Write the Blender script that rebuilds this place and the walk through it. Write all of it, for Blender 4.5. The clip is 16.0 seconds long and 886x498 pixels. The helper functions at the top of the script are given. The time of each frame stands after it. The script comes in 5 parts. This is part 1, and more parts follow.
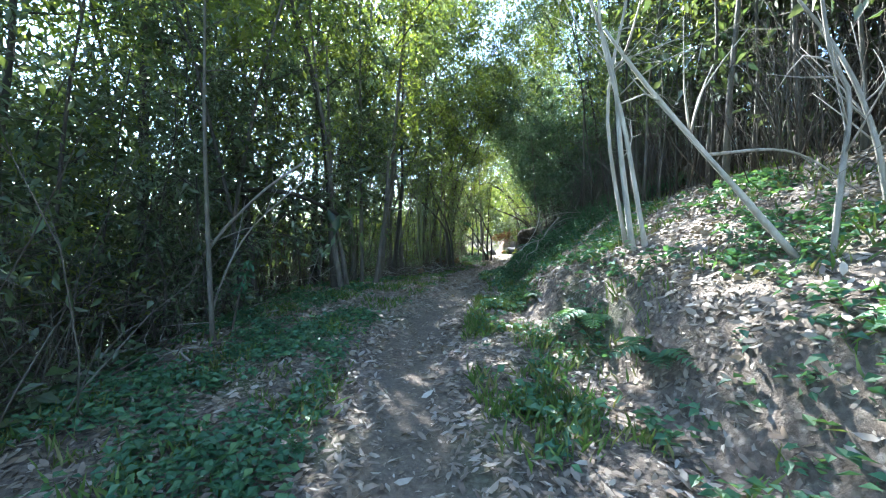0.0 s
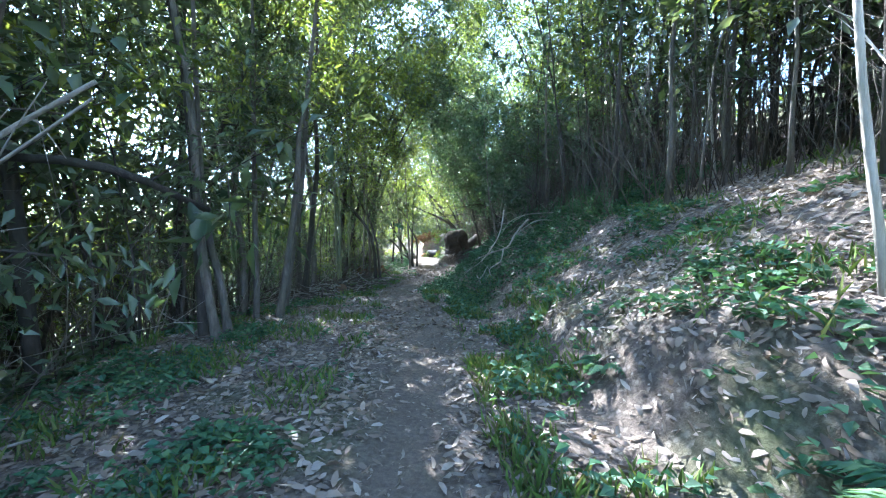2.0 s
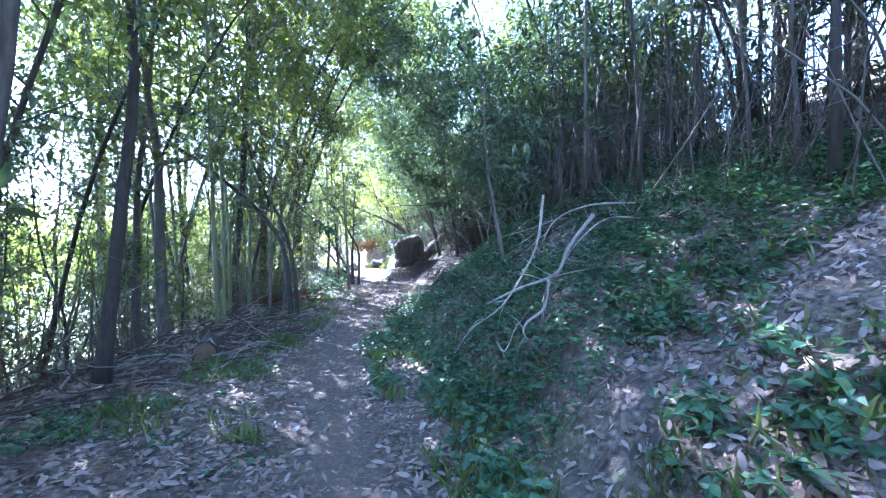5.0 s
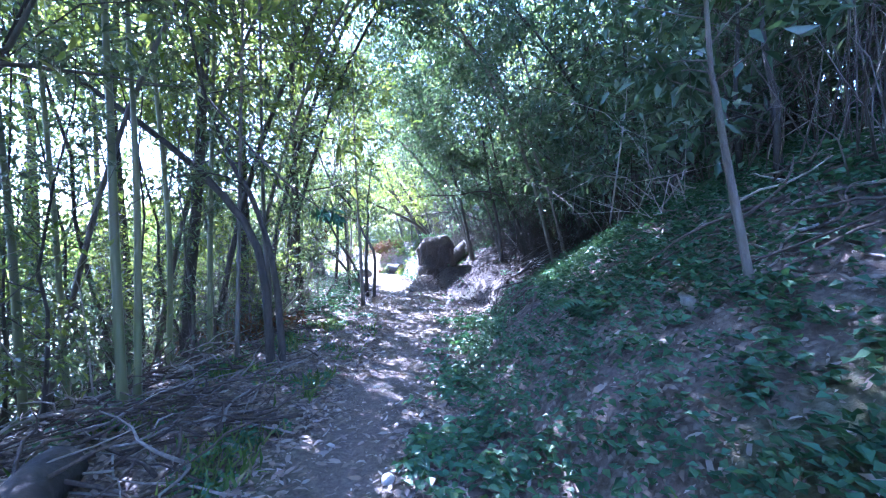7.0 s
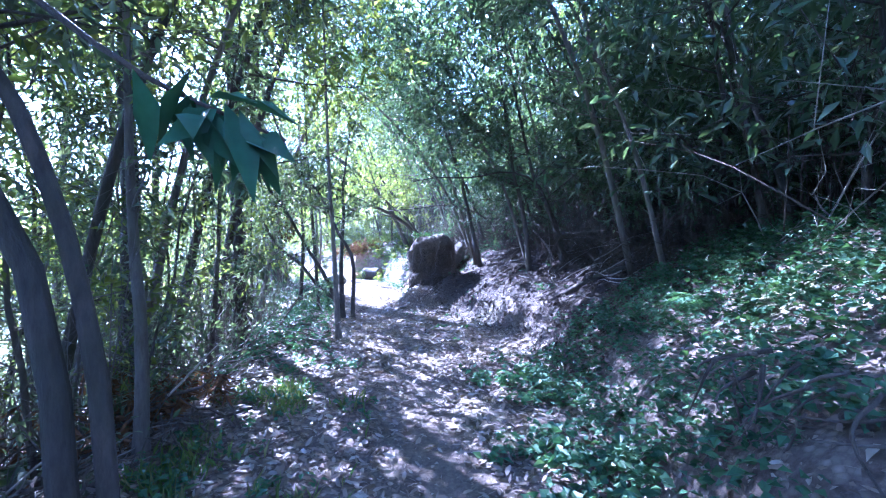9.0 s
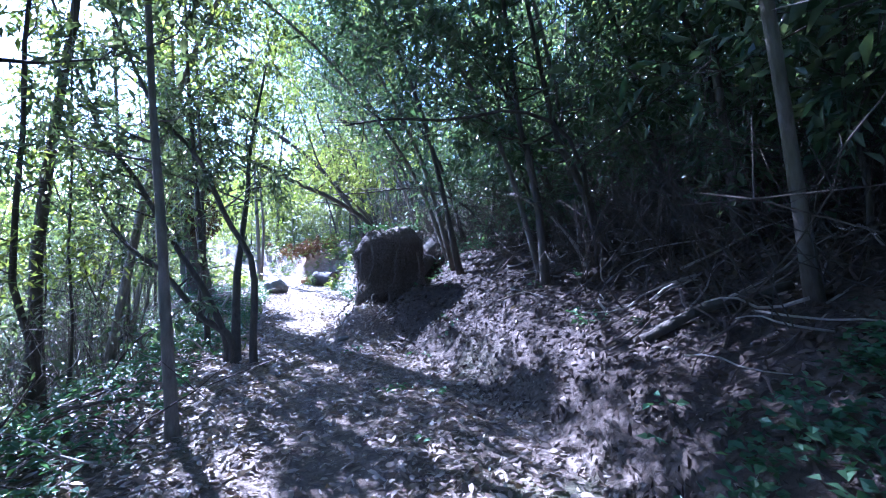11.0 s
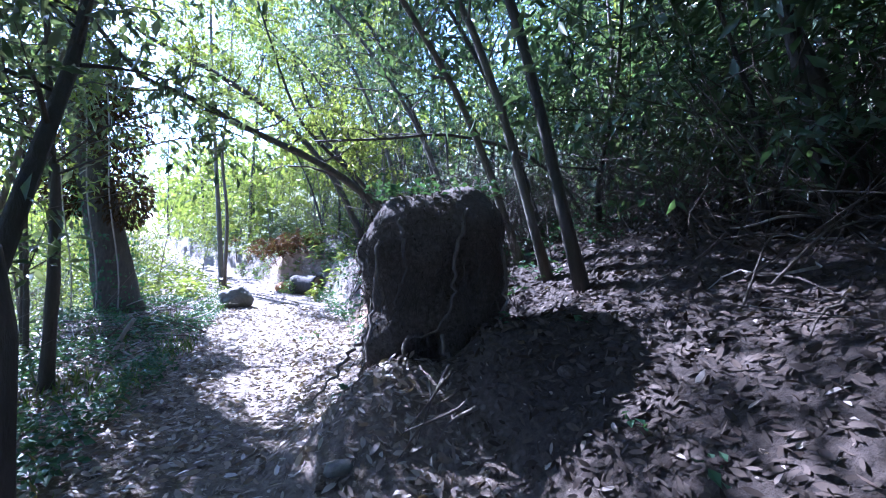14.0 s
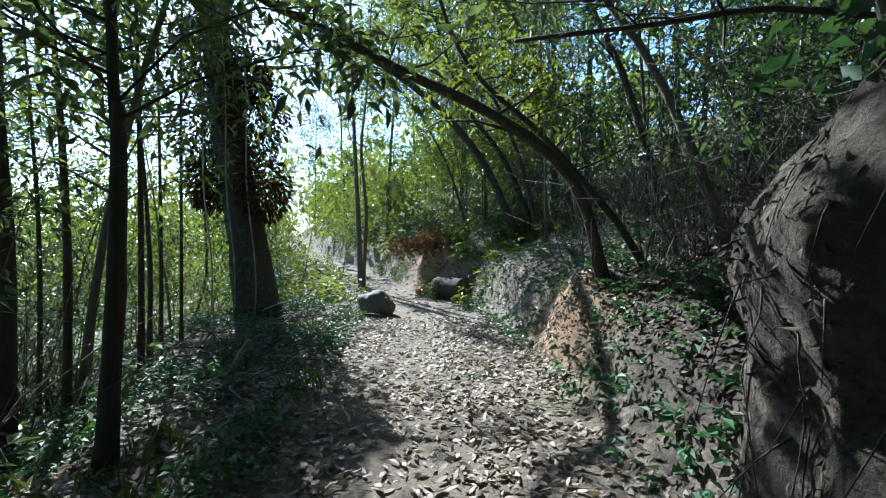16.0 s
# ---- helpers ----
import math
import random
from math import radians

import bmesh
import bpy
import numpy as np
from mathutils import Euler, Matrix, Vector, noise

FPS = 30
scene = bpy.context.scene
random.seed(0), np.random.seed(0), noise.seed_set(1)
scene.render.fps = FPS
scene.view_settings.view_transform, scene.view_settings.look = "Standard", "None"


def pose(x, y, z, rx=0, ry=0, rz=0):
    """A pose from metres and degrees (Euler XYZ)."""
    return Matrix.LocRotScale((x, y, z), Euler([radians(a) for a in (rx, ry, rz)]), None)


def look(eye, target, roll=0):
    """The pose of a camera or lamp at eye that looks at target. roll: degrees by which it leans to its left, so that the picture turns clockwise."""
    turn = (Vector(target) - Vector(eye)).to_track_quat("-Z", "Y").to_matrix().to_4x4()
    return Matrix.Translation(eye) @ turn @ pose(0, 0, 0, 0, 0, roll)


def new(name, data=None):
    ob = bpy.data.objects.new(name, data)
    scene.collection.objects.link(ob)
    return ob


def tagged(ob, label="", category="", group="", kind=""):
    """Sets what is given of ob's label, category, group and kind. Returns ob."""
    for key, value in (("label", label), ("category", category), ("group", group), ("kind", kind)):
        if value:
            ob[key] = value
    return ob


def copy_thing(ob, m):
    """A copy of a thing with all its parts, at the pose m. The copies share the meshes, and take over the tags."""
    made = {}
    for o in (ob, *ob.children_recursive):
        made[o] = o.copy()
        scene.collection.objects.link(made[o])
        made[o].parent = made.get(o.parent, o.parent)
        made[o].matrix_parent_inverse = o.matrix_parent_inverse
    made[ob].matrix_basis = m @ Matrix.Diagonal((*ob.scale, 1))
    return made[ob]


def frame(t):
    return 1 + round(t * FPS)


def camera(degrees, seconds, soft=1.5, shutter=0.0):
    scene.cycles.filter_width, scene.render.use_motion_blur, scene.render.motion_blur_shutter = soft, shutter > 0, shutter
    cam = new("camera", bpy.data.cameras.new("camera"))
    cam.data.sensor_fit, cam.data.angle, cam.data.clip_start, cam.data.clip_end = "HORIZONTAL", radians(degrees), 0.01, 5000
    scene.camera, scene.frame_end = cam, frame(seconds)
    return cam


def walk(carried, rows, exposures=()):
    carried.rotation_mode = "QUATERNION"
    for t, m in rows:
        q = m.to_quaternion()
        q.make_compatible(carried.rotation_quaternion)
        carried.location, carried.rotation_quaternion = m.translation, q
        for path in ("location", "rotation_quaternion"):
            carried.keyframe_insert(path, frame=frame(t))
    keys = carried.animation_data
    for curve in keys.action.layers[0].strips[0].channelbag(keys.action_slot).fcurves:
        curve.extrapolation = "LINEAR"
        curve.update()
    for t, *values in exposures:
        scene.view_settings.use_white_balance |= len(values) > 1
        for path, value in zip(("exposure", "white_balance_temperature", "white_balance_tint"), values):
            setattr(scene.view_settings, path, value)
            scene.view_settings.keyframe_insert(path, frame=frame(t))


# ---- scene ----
# ---- camera ----
cam = camera(91.8, 16.0, soft=1.1)
PATH = [
    (0.0, 2.550, -8.810, 1.016, 88.97, 0.0, 20.47),
    (0.5, 2.137, -8.167, 1.054, 88.97, 0.0, 20.41),
    (1.0, 1.629, -7.619, 1.053, 88.97, 0.0, 20.31),
    (1.5, 1.408, -6.940, 1.157, 88.97, 0.0, 14.31),
    (2.0, 1.095, -6.254, 1.182, 88.97, 0.0, 8.33),
    (2.5, 0.939, -5.547, 1.250, 88.97, 0.0, 4.60),
    (3.0, 0.680, -4.826, 1.311, 88.97, 0.0, 3.56),
    (3.5, 0.516, -4.092, 1.367, 88.97, 0.0, 2.83),
    (3.7, 0.464, -3.799, 1.400, 88.97, 0.0, 2.63),
    (5.8, 0.046, -0.366, 1.269, 90.12, 0.0, 0.04),
    (6.0, 0.000, 0.000, 1.283, 90.12, 0.0, 0.00),
    (6.5, -0.272, 0.779, 1.307, 90.12, 0.0, -0.01),
    (7.0, -0.657, 1.461, 1.304, 90.12, 0.0, 2.09),
    (7.5, -1.095, 2.185, 1.288, 90.12, 0.0, 5.09),
    (8.0, -1.301, 2.954, 1.321, 90.12, 0.0, 5.72),
    (8.5, -1.470, 3.749, 1.351, 90.12, 0.0, 3.45),
    (9.0, -1.431, 4.572, 1.382, 90.12, 0.0, -1.68),
    (9.2, -1.457, 4.868, 1.375, 90.12, 0.0, -5.52),
    (11.3, -1.167, 8.393, 1.377, 90.12, 0.0, -5.38),
    (11.5, -1.232, 8.672, 1.364, 90.12, 0.0, -5.06),
    (12.0, -1.376, 9.347, 1.375, 90.12, 0.0, -4.96),
    (12.5, -1.491, 10.008, 1.366, 90.12, 0.0, -4.46),
    (13.0, -1.538, 10.679, 1.339, 90.12, 0.0, -4.69),
    (13.5, -1.592, 11.334, 1.292, 90.12, 0.0, -8.26),
    (14.0, -1.766, 11.926, 1.279, 90.12, 0.0, -7.18),
    (14.5, -2.066, 12.464, 1.273, 90.12, 0.0, 2.46),
    (15.0, -2.241, 13.079, 1.277, 90.12, 0.0, 10.98),
    (15.5, -2.406, 13.659, 1.252, 90.12, 0.0, 9.75),
    (16.0, -2.611, 14.245, 1.225, 90.12, 0.0, 9.27),
]
EXPOSURES = [(0.0, 3.5, 5700, 6), (2.5, 4.1, 5250, 13), (6.0, 4.75, 4700, 32), (9.0, 4.5, 4350, 35), (12.0, 3.3, 4550, 31), (13.8, 3.2, 4650, 30), (14.5, 3.3, 4850, 24), (15.0, 2.5, 5100, 13), (15.5, 1.95, 5350, 6), (16.0, 1.7, 5450, 2)]
walk(cam, [(t, pose(x, y, z, rx, ry, rz)) for t, x, y, z, rx, ry, rz in PATH], EXPOSURES)

# ---- sky and sun ----
SUN_TO = Vector((-0.58, 0.72, 0.74)).normalized()
world = bpy.data.worlds.new("sky")
scene.world = world
world.use_nodes = True
wn = world.node_tree
sky = wn.nodes.new("ShaderNodeTexSky")
sky.sky_type = "NISHITA"
sky.sun_disc = False
sky.dust_density = 0.25
sky.sun_elevation = math.asin(SUN_TO.z)
sky.sun_rotation = math.atan2(SUN_TO.x, SUN_TO.y)
wn.links.new(sky.outputs[0], wn.nodes["Background"].inputs[0])
wn.nodes["Background"].inputs[1].default_value = 0.10
sun_data = bpy.data.lights.new("sun", "SUN")
sun_data.energy, sun_data.angle, sun_data.color = 5.0, radians(0.55), (1.0, 0.95, 0.86)
sun = new("sun", sun_data)
sun.matrix_world = look(tuple(SUN_TO * 60), (0, 0, 0))


# ---- materials ----
def shader(name, rough=0.7):
    m = bpy.data.materials.new(name)
    m.use_nodes = True
    nt = m.node_tree
    b = nt.nodes["Principled BSDF"]
    b.inputs["Roughness"].default_value = rough
    return m, nt, b


def noise_node(nt, scale, detail=4.0, rough=0.6, stretch=(1, 1, 1)):
    tc = nt.nodes.new("ShaderNodeTexCoord")
    mp = nt.nodes.new("ShaderNodeMapping")
    mp.inputs["Scale"].default_value = stretch
    n = nt.nodes.new("ShaderNodeTexNoise")
    n.inputs["Scale"].default_value = scale
    n.inputs["Detail"].default_value = detail
    n.inputs["Roughness"].default_value = rough
    nt.links.new(tc.outputs["Object"], mp.inputs[0])
    nt.links.new(mp.outputs[0], n.inputs["Vector"])
    return n.outputs["Fac"]


def ramp(nt, fac, stops):
    r = nt.nodes.new("ShaderNodeValToRGB")
    e = r.color_ramp.elements
    while len(e) < len(stops):
        e.new(0.5)
    for k, (p, c) in enumerate(stops):
        e[k].position = p
        e[k].color = (*c, 1) if len(c) == 3 else c
    nt.links.new(fac, r.inputs[0])
    return r.outputs[0]


def mix(nt, fac, a, b, kind="MIX"):
    n = nt.nodes.new("ShaderNodeMix")
    n.data_type = "RGBA"
    n.blend_type = kind
    for sock, v in ((n.inputs[0], fac), (n.inputs[6], a), (n.inputs[7], b)):
        if isinstance(v, (int, float)):
            sock.default_value = v
        elif isinstance(v, tuple):
            sock.default_value = (*v, 1)
        else:
            nt.links.new(v, sock)
    return n.outputs[2]


def bump(nt, b, height, strength=0.5, dist=0.02):
    n = nt.nodes.new("ShaderNodeBump")
    n.inputs["Strength"].default_value = strength
    n.inputs["Distance"].default_value = dist
    nt.links.new(height, n.inputs["Height"])
    nt.links.new(n.outputs[0], b.inputs["Normal"])


def leaf_material(name, colours, rough=0.5, through_light=0.35, spec=0.4):
    """Leaves: each leaf takes its own tint; light shines through the blade."""
    m, nt, b = shader(name, rough)
    b.inputs["Specular IOR Level"].default_value = spec
    geo = nt.nodes.new("ShaderNodeNewGeometry")
    n = len(colours)
    col = ramp(nt, geo.outputs["Random Per Island"], [(k / max(1, n - 1), c) for k, c in enumerate(colours)])
    col = mix(nt, 0.35, col, ramp(nt, noise_node(nt, 22, 3), [(0.3, (0.25, 0.25, 0.25)), (0.7, (1, 1, 1))]), "MULTIPLY")
    nt.links.new(col, b.inputs["Base Color"])
    if through_light > 0:
        t = nt.nodes.new("ShaderNodeBsdfTranslucent")
        nt.links.new(mix(nt, 1.0, col, (1.0, 1.0, 0.45), "MULTIPLY"), t.inputs[0])
        mx = nt.nodes.new("ShaderNodeMixShader")
        mx.inputs[0].default_value = through_light
        nt.links.new(b.outputs[0], mx.inputs[1])
        nt.links.new(t.outputs[0], mx.inputs[2])
        nt.links.new(mx.outputs[0], nt.nodes["Material Output"].inputs[0])
    return m


def bark_material(name, dark, light, moss=None, scale=14.0, stretch=(1, 1, 0.25), rough=0.85, strength=0.8, depth=0.03):
    m, nt, b = shader(name, rough)
    fine = noise_node(nt, scale * 1.4, 8, 0.7, stretch)
    wide = noise_node(nt, 2.2, 3, 0.5)
    col = ramp(nt, fine, [(0.32, dark), (0.68, light)])
    col = mix(nt, ramp(nt, wide, [(0.42, (0, 0, 0)), (0.6, (0.6, 0.6, 0.6))]), col, moss or tuple(0.6 * v for v in dark))
    info = nt.nodes.new("ShaderNodeObjectInfo")
    col = mix(nt, 0.5, col, ramp(nt, info.outputs["Random"], [(0, (0.55, 0.55, 0.55)), (1, (1.0, 0.97, 0.93))]), "MULTIPLY")
    nt.links.new(col, b.inputs["Base Color"])
    bump(nt, b, fine, strength, depth)
    return m


def ground_material():
    m, nt, b = shader("forest_soil", 0.95)
    att = nt.nodes.new("ShaderNodeAttribute")
    att.attribute_name = "worn"
    moss = nt.nodes.new("ShaderNodeAttribute")
    moss.attribute_name = "moss"
    cut = nt.nodes.new("ShaderNodeAttribute")
    cut.attribute_name = "clay"
    fine = noise_node(nt, 30, 6, 0.7)
    mid = noise_node(nt, 5.5, 5, 0.6)
    humus = ramp(nt, fine, [(0.3, (0.06, 0.046, 0.037)), (0.55, (0.14, 0.11, 0.088)), (0.75, (0.23, 0.19, 0.155))])
    earth = ramp(nt, fine, [(0.25, (0.085, 0.066, 0.05)), (0.5, (0.15, 0.118, 0.092)), (0.8, (0.24, 0.195, 0.15))])
    earth = mix(nt, 0.5, earth, ramp(nt, mid, [(0.3, (0.62, 0.6, 0.58)), (0.7, (1, 1, 1))]), "MULTIPLY")
    orange = ramp(nt, mid, [(0.3, (0.20, 0.09, 0.04)), (0.55, (0.36, 0.20, 0.10)), (0.75, (0.48, 0.34, 0.21))])
    green = ramp(nt, fine, [(0.3, (0.03, 0.05, 0.015)), (0.7, (0.10, 0.14, 0.035))])
    # Shade of the right bank is put into the humus colour here.
    shade_mask = nt.nodes.new("ShaderNodeAttribute")
    shade_mask.attribute_name = "shade_mask"
    vor = nt.nodes.new("ShaderNodeTexVoronoi")
    vor.inputs["Scale"].default_value = 26
    tc = nt.nodes.new("ShaderNodeTexCoord")
    nt.links.new(tc.outputs["Object"], vor.inputs["Vector"])
    sep = nt.nodes.new("ShaderNodeSeparateColor")
    nt.links.new(vor.outputs["Color"], sep.inputs[0])
    mould = ramp(nt, sep.outputs[0], [(0.1, (0.05, 0.038, 0.03)), (0.45, (0.13, 0.10, 0.08)), (0.8, (0.24, 0.20, 0.165)), (0.97, (0.34, 0.29, 0.25))])
    humus = mix(nt, ramp(nt, vor.outputs["Distance"], [(0.25, (0.75, 0.75, 0.75)), (0.6, (0.1, 0.1, 0.1))]), humus, mould)
    humus = mix(nt, shade_mask.outputs["Fac"], humus, ramp(nt, fine, [(0.3, (0.016, 0.012, 0.010)), (0.7, (0.07, 0.052, 0.042))]))
    col = mix(nt, att.outputs["Fac"], humus, earth)
    col = mix(nt, moss.outputs["Fac"], col, green)
    col = mix(nt, cut.outputs["Fac"], col, orange)
    nt.links.new(col, b.inputs["Base Color"])
    bump(nt, b, fine, 0.8, 0.03)
    return m


M_GROUND = ground_material()
M_LITTER = leaf_material("fallen_leaf", [(0.17, 0.125, 0.10), (0.28, 0.22, 0.18), (0.34, 0.285, 0.24), (0.20, 0.145, 0.105), (0.43, 0.38, 0.335), (0.13, 0.095, 0.07), (0.28, 0.225, 0.18)], 0.6, 0.10, 0.35)
# Darker copy of the fallen leaves; its colour stands for the bank's shade.
M_LITTER_SHADE = leaf_material("shade_dark_fallen_leaf", [(0.03, 0.022, 0.018), (0.055, 0.04, 0.031), (0.11, 0.085, 0.068), (0.042, 0.03, 0.023)], 0.75, 0.03, 0.2)
M_CLOTS = leaf_material("soil_crumb", [(0.03, 0.023, 0.018), (0.08, 0.062, 0.05), (0.16, 0.13, 0.105), (0.05, 0.038, 0.03), (0.22, 0.185, 0.155)], 0.9, 0.0, 0.15)
M_LEAF = leaf_material("willow_leaf", [(0.05, 0.09, 0.05), (0.085, 0.135, 0.07), (0.13, 0.175, 0.08), (0.075, 0.11, 0.07), (0.20, 0.24, 0.17), (0.09, 0.13, 0.06)], 0.32, 0.4, 0.6)
M_LEAF_SUN = leaf_material("yellow_green_leaf", [(0.12, 0.17, 0.04), (0.18, 0.235, 0.06), (0.23, 0.26, 0.08), (0.14, 0.18, 0.05)], 0.45, 0.5)
M_LEAF_DARK = leaf_material("bay_leaf", [(0.05, 0.10, 0.06), (0.075, 0.135, 0.08), (0.095, 0.155, 0.085), (0.14, 0.19, 0.13), (0.055, 0.105, 0.06)], 0.3, 0.4, 0.6)
M_IVY = leaf_material("ivy_leaf", [(0.04, 0.10, 0.055), (0.065, 0.145, 0.075), (0.09, 0.17, 0.08), (0.05, 0.12, 0.065)], 0.5, 0.28, 0.3)
M_HERB = leaf_material("herb_leaf", [(0.065, 0.16, 0.085), (0.10, 0.21, 0.11), (0.055, 0.14, 0.09), (0.14, 0.24, 0.10)], 0.5, 0.35)
M_GRASS = leaf_material("grass_blade", [(0.08, 0.15, 0.04), (0.13, 0.22, 0.05), (0.18, 0.25, 0.07), (0.26, 0.25, 0.12)], 0.5, 0.35)
M_SHAG = leaf_material("dead_ivy_leaf", [(0.035, 0.024, 0.015), (0.07, 0.046, 0.027), (0.10, 0.065, 0.035)], 0.8, 0.1, 0.15)
M_DRY = leaf_material("dry_leaf", [(0.10, 0.055, 0.03), (0.16, 0.085, 0.045), (0.22, 0.13, 0.07)], 0.7, 0.2, 0.2)
M_BARK = bark_material("grey_bark", (0.075, 0.062, 0.052), (0.21, 0.185, 0.165), (0.10, 0.105, 0.07))
M_BARK_DARK = bark_material("dark_bark", (0.03, 0.025, 0.021), (0.095, 0.08, 0.068), (0.05, 0.05, 0.035))
M_BARK_PALE = bark_material("pale_bark", (0.30, 0.28, 0.25), (0.60, 0.57, 0.52), (0.33, 0.32, 0.27), 9)
M_CANE = bark_material("green_cane", (0.10, 0.12, 0.05), (0.20, 0.22, 0.10), (0.16, 0.15, 0.09), 8, (1, 1, 0.1), 0.5, 0.2)
M_DEAD = bark_material("dead_wood", (0.20, 0.18, 0.16), (0.44, 0.41, 0.37), (0.24, 0.22, 0.19), 16)
M_TWIG = bark_material("brown_twig", (0.055, 0.042, 0.033), (0.15, 0.12, 0.095), None, 20)
M_ROOT = bark_material("root_wood", (0.07, 0.056, 0.047), (0.22, 0.185, 0.155), (0.10, 0.085, 0.07), 18)
M_SOIL = bark_material("clotted_soil", (0.04, 0.032, 0.026), (0.23, 0.187, 0.152), (0.11, 0.087, 0.068), 22, (1, 1, 1), 1.0, 1.0, 0.05)
M_STONE = bark_material("grey_stone", (0.075, 0.07, 0.064), (0.20, 0.19, 0.175), (0.09, 0.095, 0.065), 7, (1, 1, 1), 0.85, 0.7)
M_CLAY = bark_material("orange_clay", (0.30, 0.13, 0.05), (0.50, 0.27, 0.13), (0.22, 0.10, 0.05), 6, (1, 1, 1), 0.95, 0.8)
M_CUT = bark_material("cut_wood", (0.22, 0.14, 0.09), (0.40, 0.29, 0.20), None, 30, (1, 1, 1))


# ---- geometry helpers ----
class Geo:
    """Gathers triangles for one mesh."""

    def __init__(self):
        self.v, self.f, self.n = [], [], 0

    def add(self, v, f):
        self.v.append(np.asarray(v, float))
        self.f.append(np.asarray(f, int) + self.n)
        self.n += len(v)

    def mesh(self, name, material, smooth=True):
        me = bpy.data.meshes.new(name)
        v = np.concatenate(self.v)
        f = np.concatenate(self.f)
        me.vertices.add(len(v))
        me.vertices.foreach_set("co", v.ravel())
        me.loops.add(3 * len(f))
        me.loops.foreach_set("vertex_index", f.ravel().astype(np.int32))
        me.polygons.add(len(f))
        me.polygons.foreach_set("loop_start", np.arange(0, 3 * len(f), 3, dtype=np.int32))
        me.polygons.foreach_set("use_smooth", np.full(len(f), smooth))
        me.update(calc_edges=True)
        me.materials.append(material)
        return me


def part(name, geo, material, parent, label="", smooth=True):
    ob = new(name, geo.mesh(name, material, smooth))
    ob.parent = parent
    return tagged(ob, label)


def thing(name, label, category, group="", at=(0, 0, 0), kind=""):
    ob = new(name)
    ob.empty_display_size = 0.1
    ob.location = at
    return tagged(ob, label, category, group, kind)


def unit(v):
    v = np.asarray(v, float)
    return v / (np.linalg.norm(v, axis=-1, keepdims=True) + 1e-9)


def tube(geo, pts, radii, sides=7, knots=0.0, rng=None):
    """A tapered limb through pts, closed at both ends; knots: uneven swelling of the bark."""
    pts = np.asarray(pts, float)
    radii = np.broadcast_to(np.asarray(radii, float), (len(pts),))
    d = unit(np.gradient(pts, axis=0))
    ref = np.array([0.31, 0.95, 0.05]) if abs(d[:, 2]).mean() > 0.6 else np.array([0.05, 0.02, 1.0])
    u = unit(np.cross(d, ref))
    w = np.cross(d, u)
    a = np.linspace(0, 2 * np.pi, sides, endpoint=False)
    r = radii[:, None] * np.ones(sides)
    if knots and rng is not None:
        r = r * (1 + knots * rng.normal(0, 1, r.shape))
    ring = pts[:, None] + r[..., None] * (np.cos(a)[None, :, None] * u[:, None] + np.sin(a)[None, :, None] * w[:, None])
    n = len(pts)
    v = np.concatenate([ring.reshape(-1, 3), pts[:1], pts[-1:]])
    i, j = np.meshgrid(np.arange(n - 1), np.arange(sides), indexing="ij")
    p, q = (i * sides + j).ravel(), (i * sides + (j + 1) % sides).ravel()
    f = [np.stack([p, q, q + sides], 1), np.stack([p, q + sides, p + sides], 1)]
    k = np.arange(sides)
    f.append(np.stack([(k + 1) % sides, k, np.full(sides, n * sides)], 1))
    t = (n - 1) * sides
    f.append(np.stack([t + k, t + (k + 1) % sides, np.full(sides, n * sides + 1)], 1))
    geo.add(v, np.concatenate(f))


def spline(points, n=14):
    """A smooth curve through a few points."""
    p = np.asarray(points, float)
    if len(p) == 2:
        return p[0] + np.linspace(0, 1, n)[:, None] * (p[1] - p[0])
    e = np.concatenate([[2 * p[0] - p[1]], p, [2 * p[-1] - p[-2]]])
    s = np.linspace(0, len(p) - 1 - 1e-6, n)
    i = s.astype(int)
    t = (s - i)[:, None]
    a, b, c, d = e[i], e[i + 1], e[i + 2], e[i + 3]
    return 0.5 * (2 * b + (c - a) * t + (2 * a - 5 * b + 4 * c - d) * t ** 2 + (3 * b - a - 3 * c + d) * t ** 3)


def leaves(geo, p, d, nrm, length, width, fold=0.18, droop=0.15):
    """Folded leaf blades: base p, direction d, face normal nrm."""
    d, nrm = unit(d), unit(nrm)
    side = unit(np.cross(d, nrm))
    up = np.cross(side, d)
    L, W = np.broadcast_to(length, len(p))[:, None], np.broadcast_to(width, len(p))[:, None]
    mid = p + d * L * 0.45
    v = np.stack([p, mid + side * W / 2 + up * W * fold, p + d * L - up * L * droop, mid - side * W / 2 + up * W * fold], 1)
    k = 4 * np.arange(len(p))[:, None]
    f = np.concatenate([k + [0, 1, 2], k + [0, 2, 3]])
    geo.add(v.reshape(-1, 3), f)


def blades(geo, p, d, nrm, length, width, curl):
    """Fallen leaves: rounded blades, curled along their length."""
    d, nrm = unit(d), unit(nrm)
    side = unit(np.cross(d, nrm))
    up = np.cross(side, d)
    L, W, C = (np.asarray(q, float)[:, None] for q in (length, width, curl))
    a, b = p + d * L * 0.28 - up * L * C * 0.6, p + d * L * 0.68 - up * L * C * 0.5
    v = np.stack([p, a + side * W * 0.42 + up * W * 0.12, a - side * W * 0.42 + up * W * 0.16, b + side * W * 0.40 + up * W * 0.14, b - side * W * 0.40 + up * W * 0.10, p + d * L + up * L * C * 0.4], 1)
    k = 6 * np.arange(len(p))[:, None]
    geo.add(v.reshape(-1, 3), np.concatenate([k + [0, 2, 1], k + [1, 2, 4], k + [1, 4, 3], k + [3, 4, 5]]))


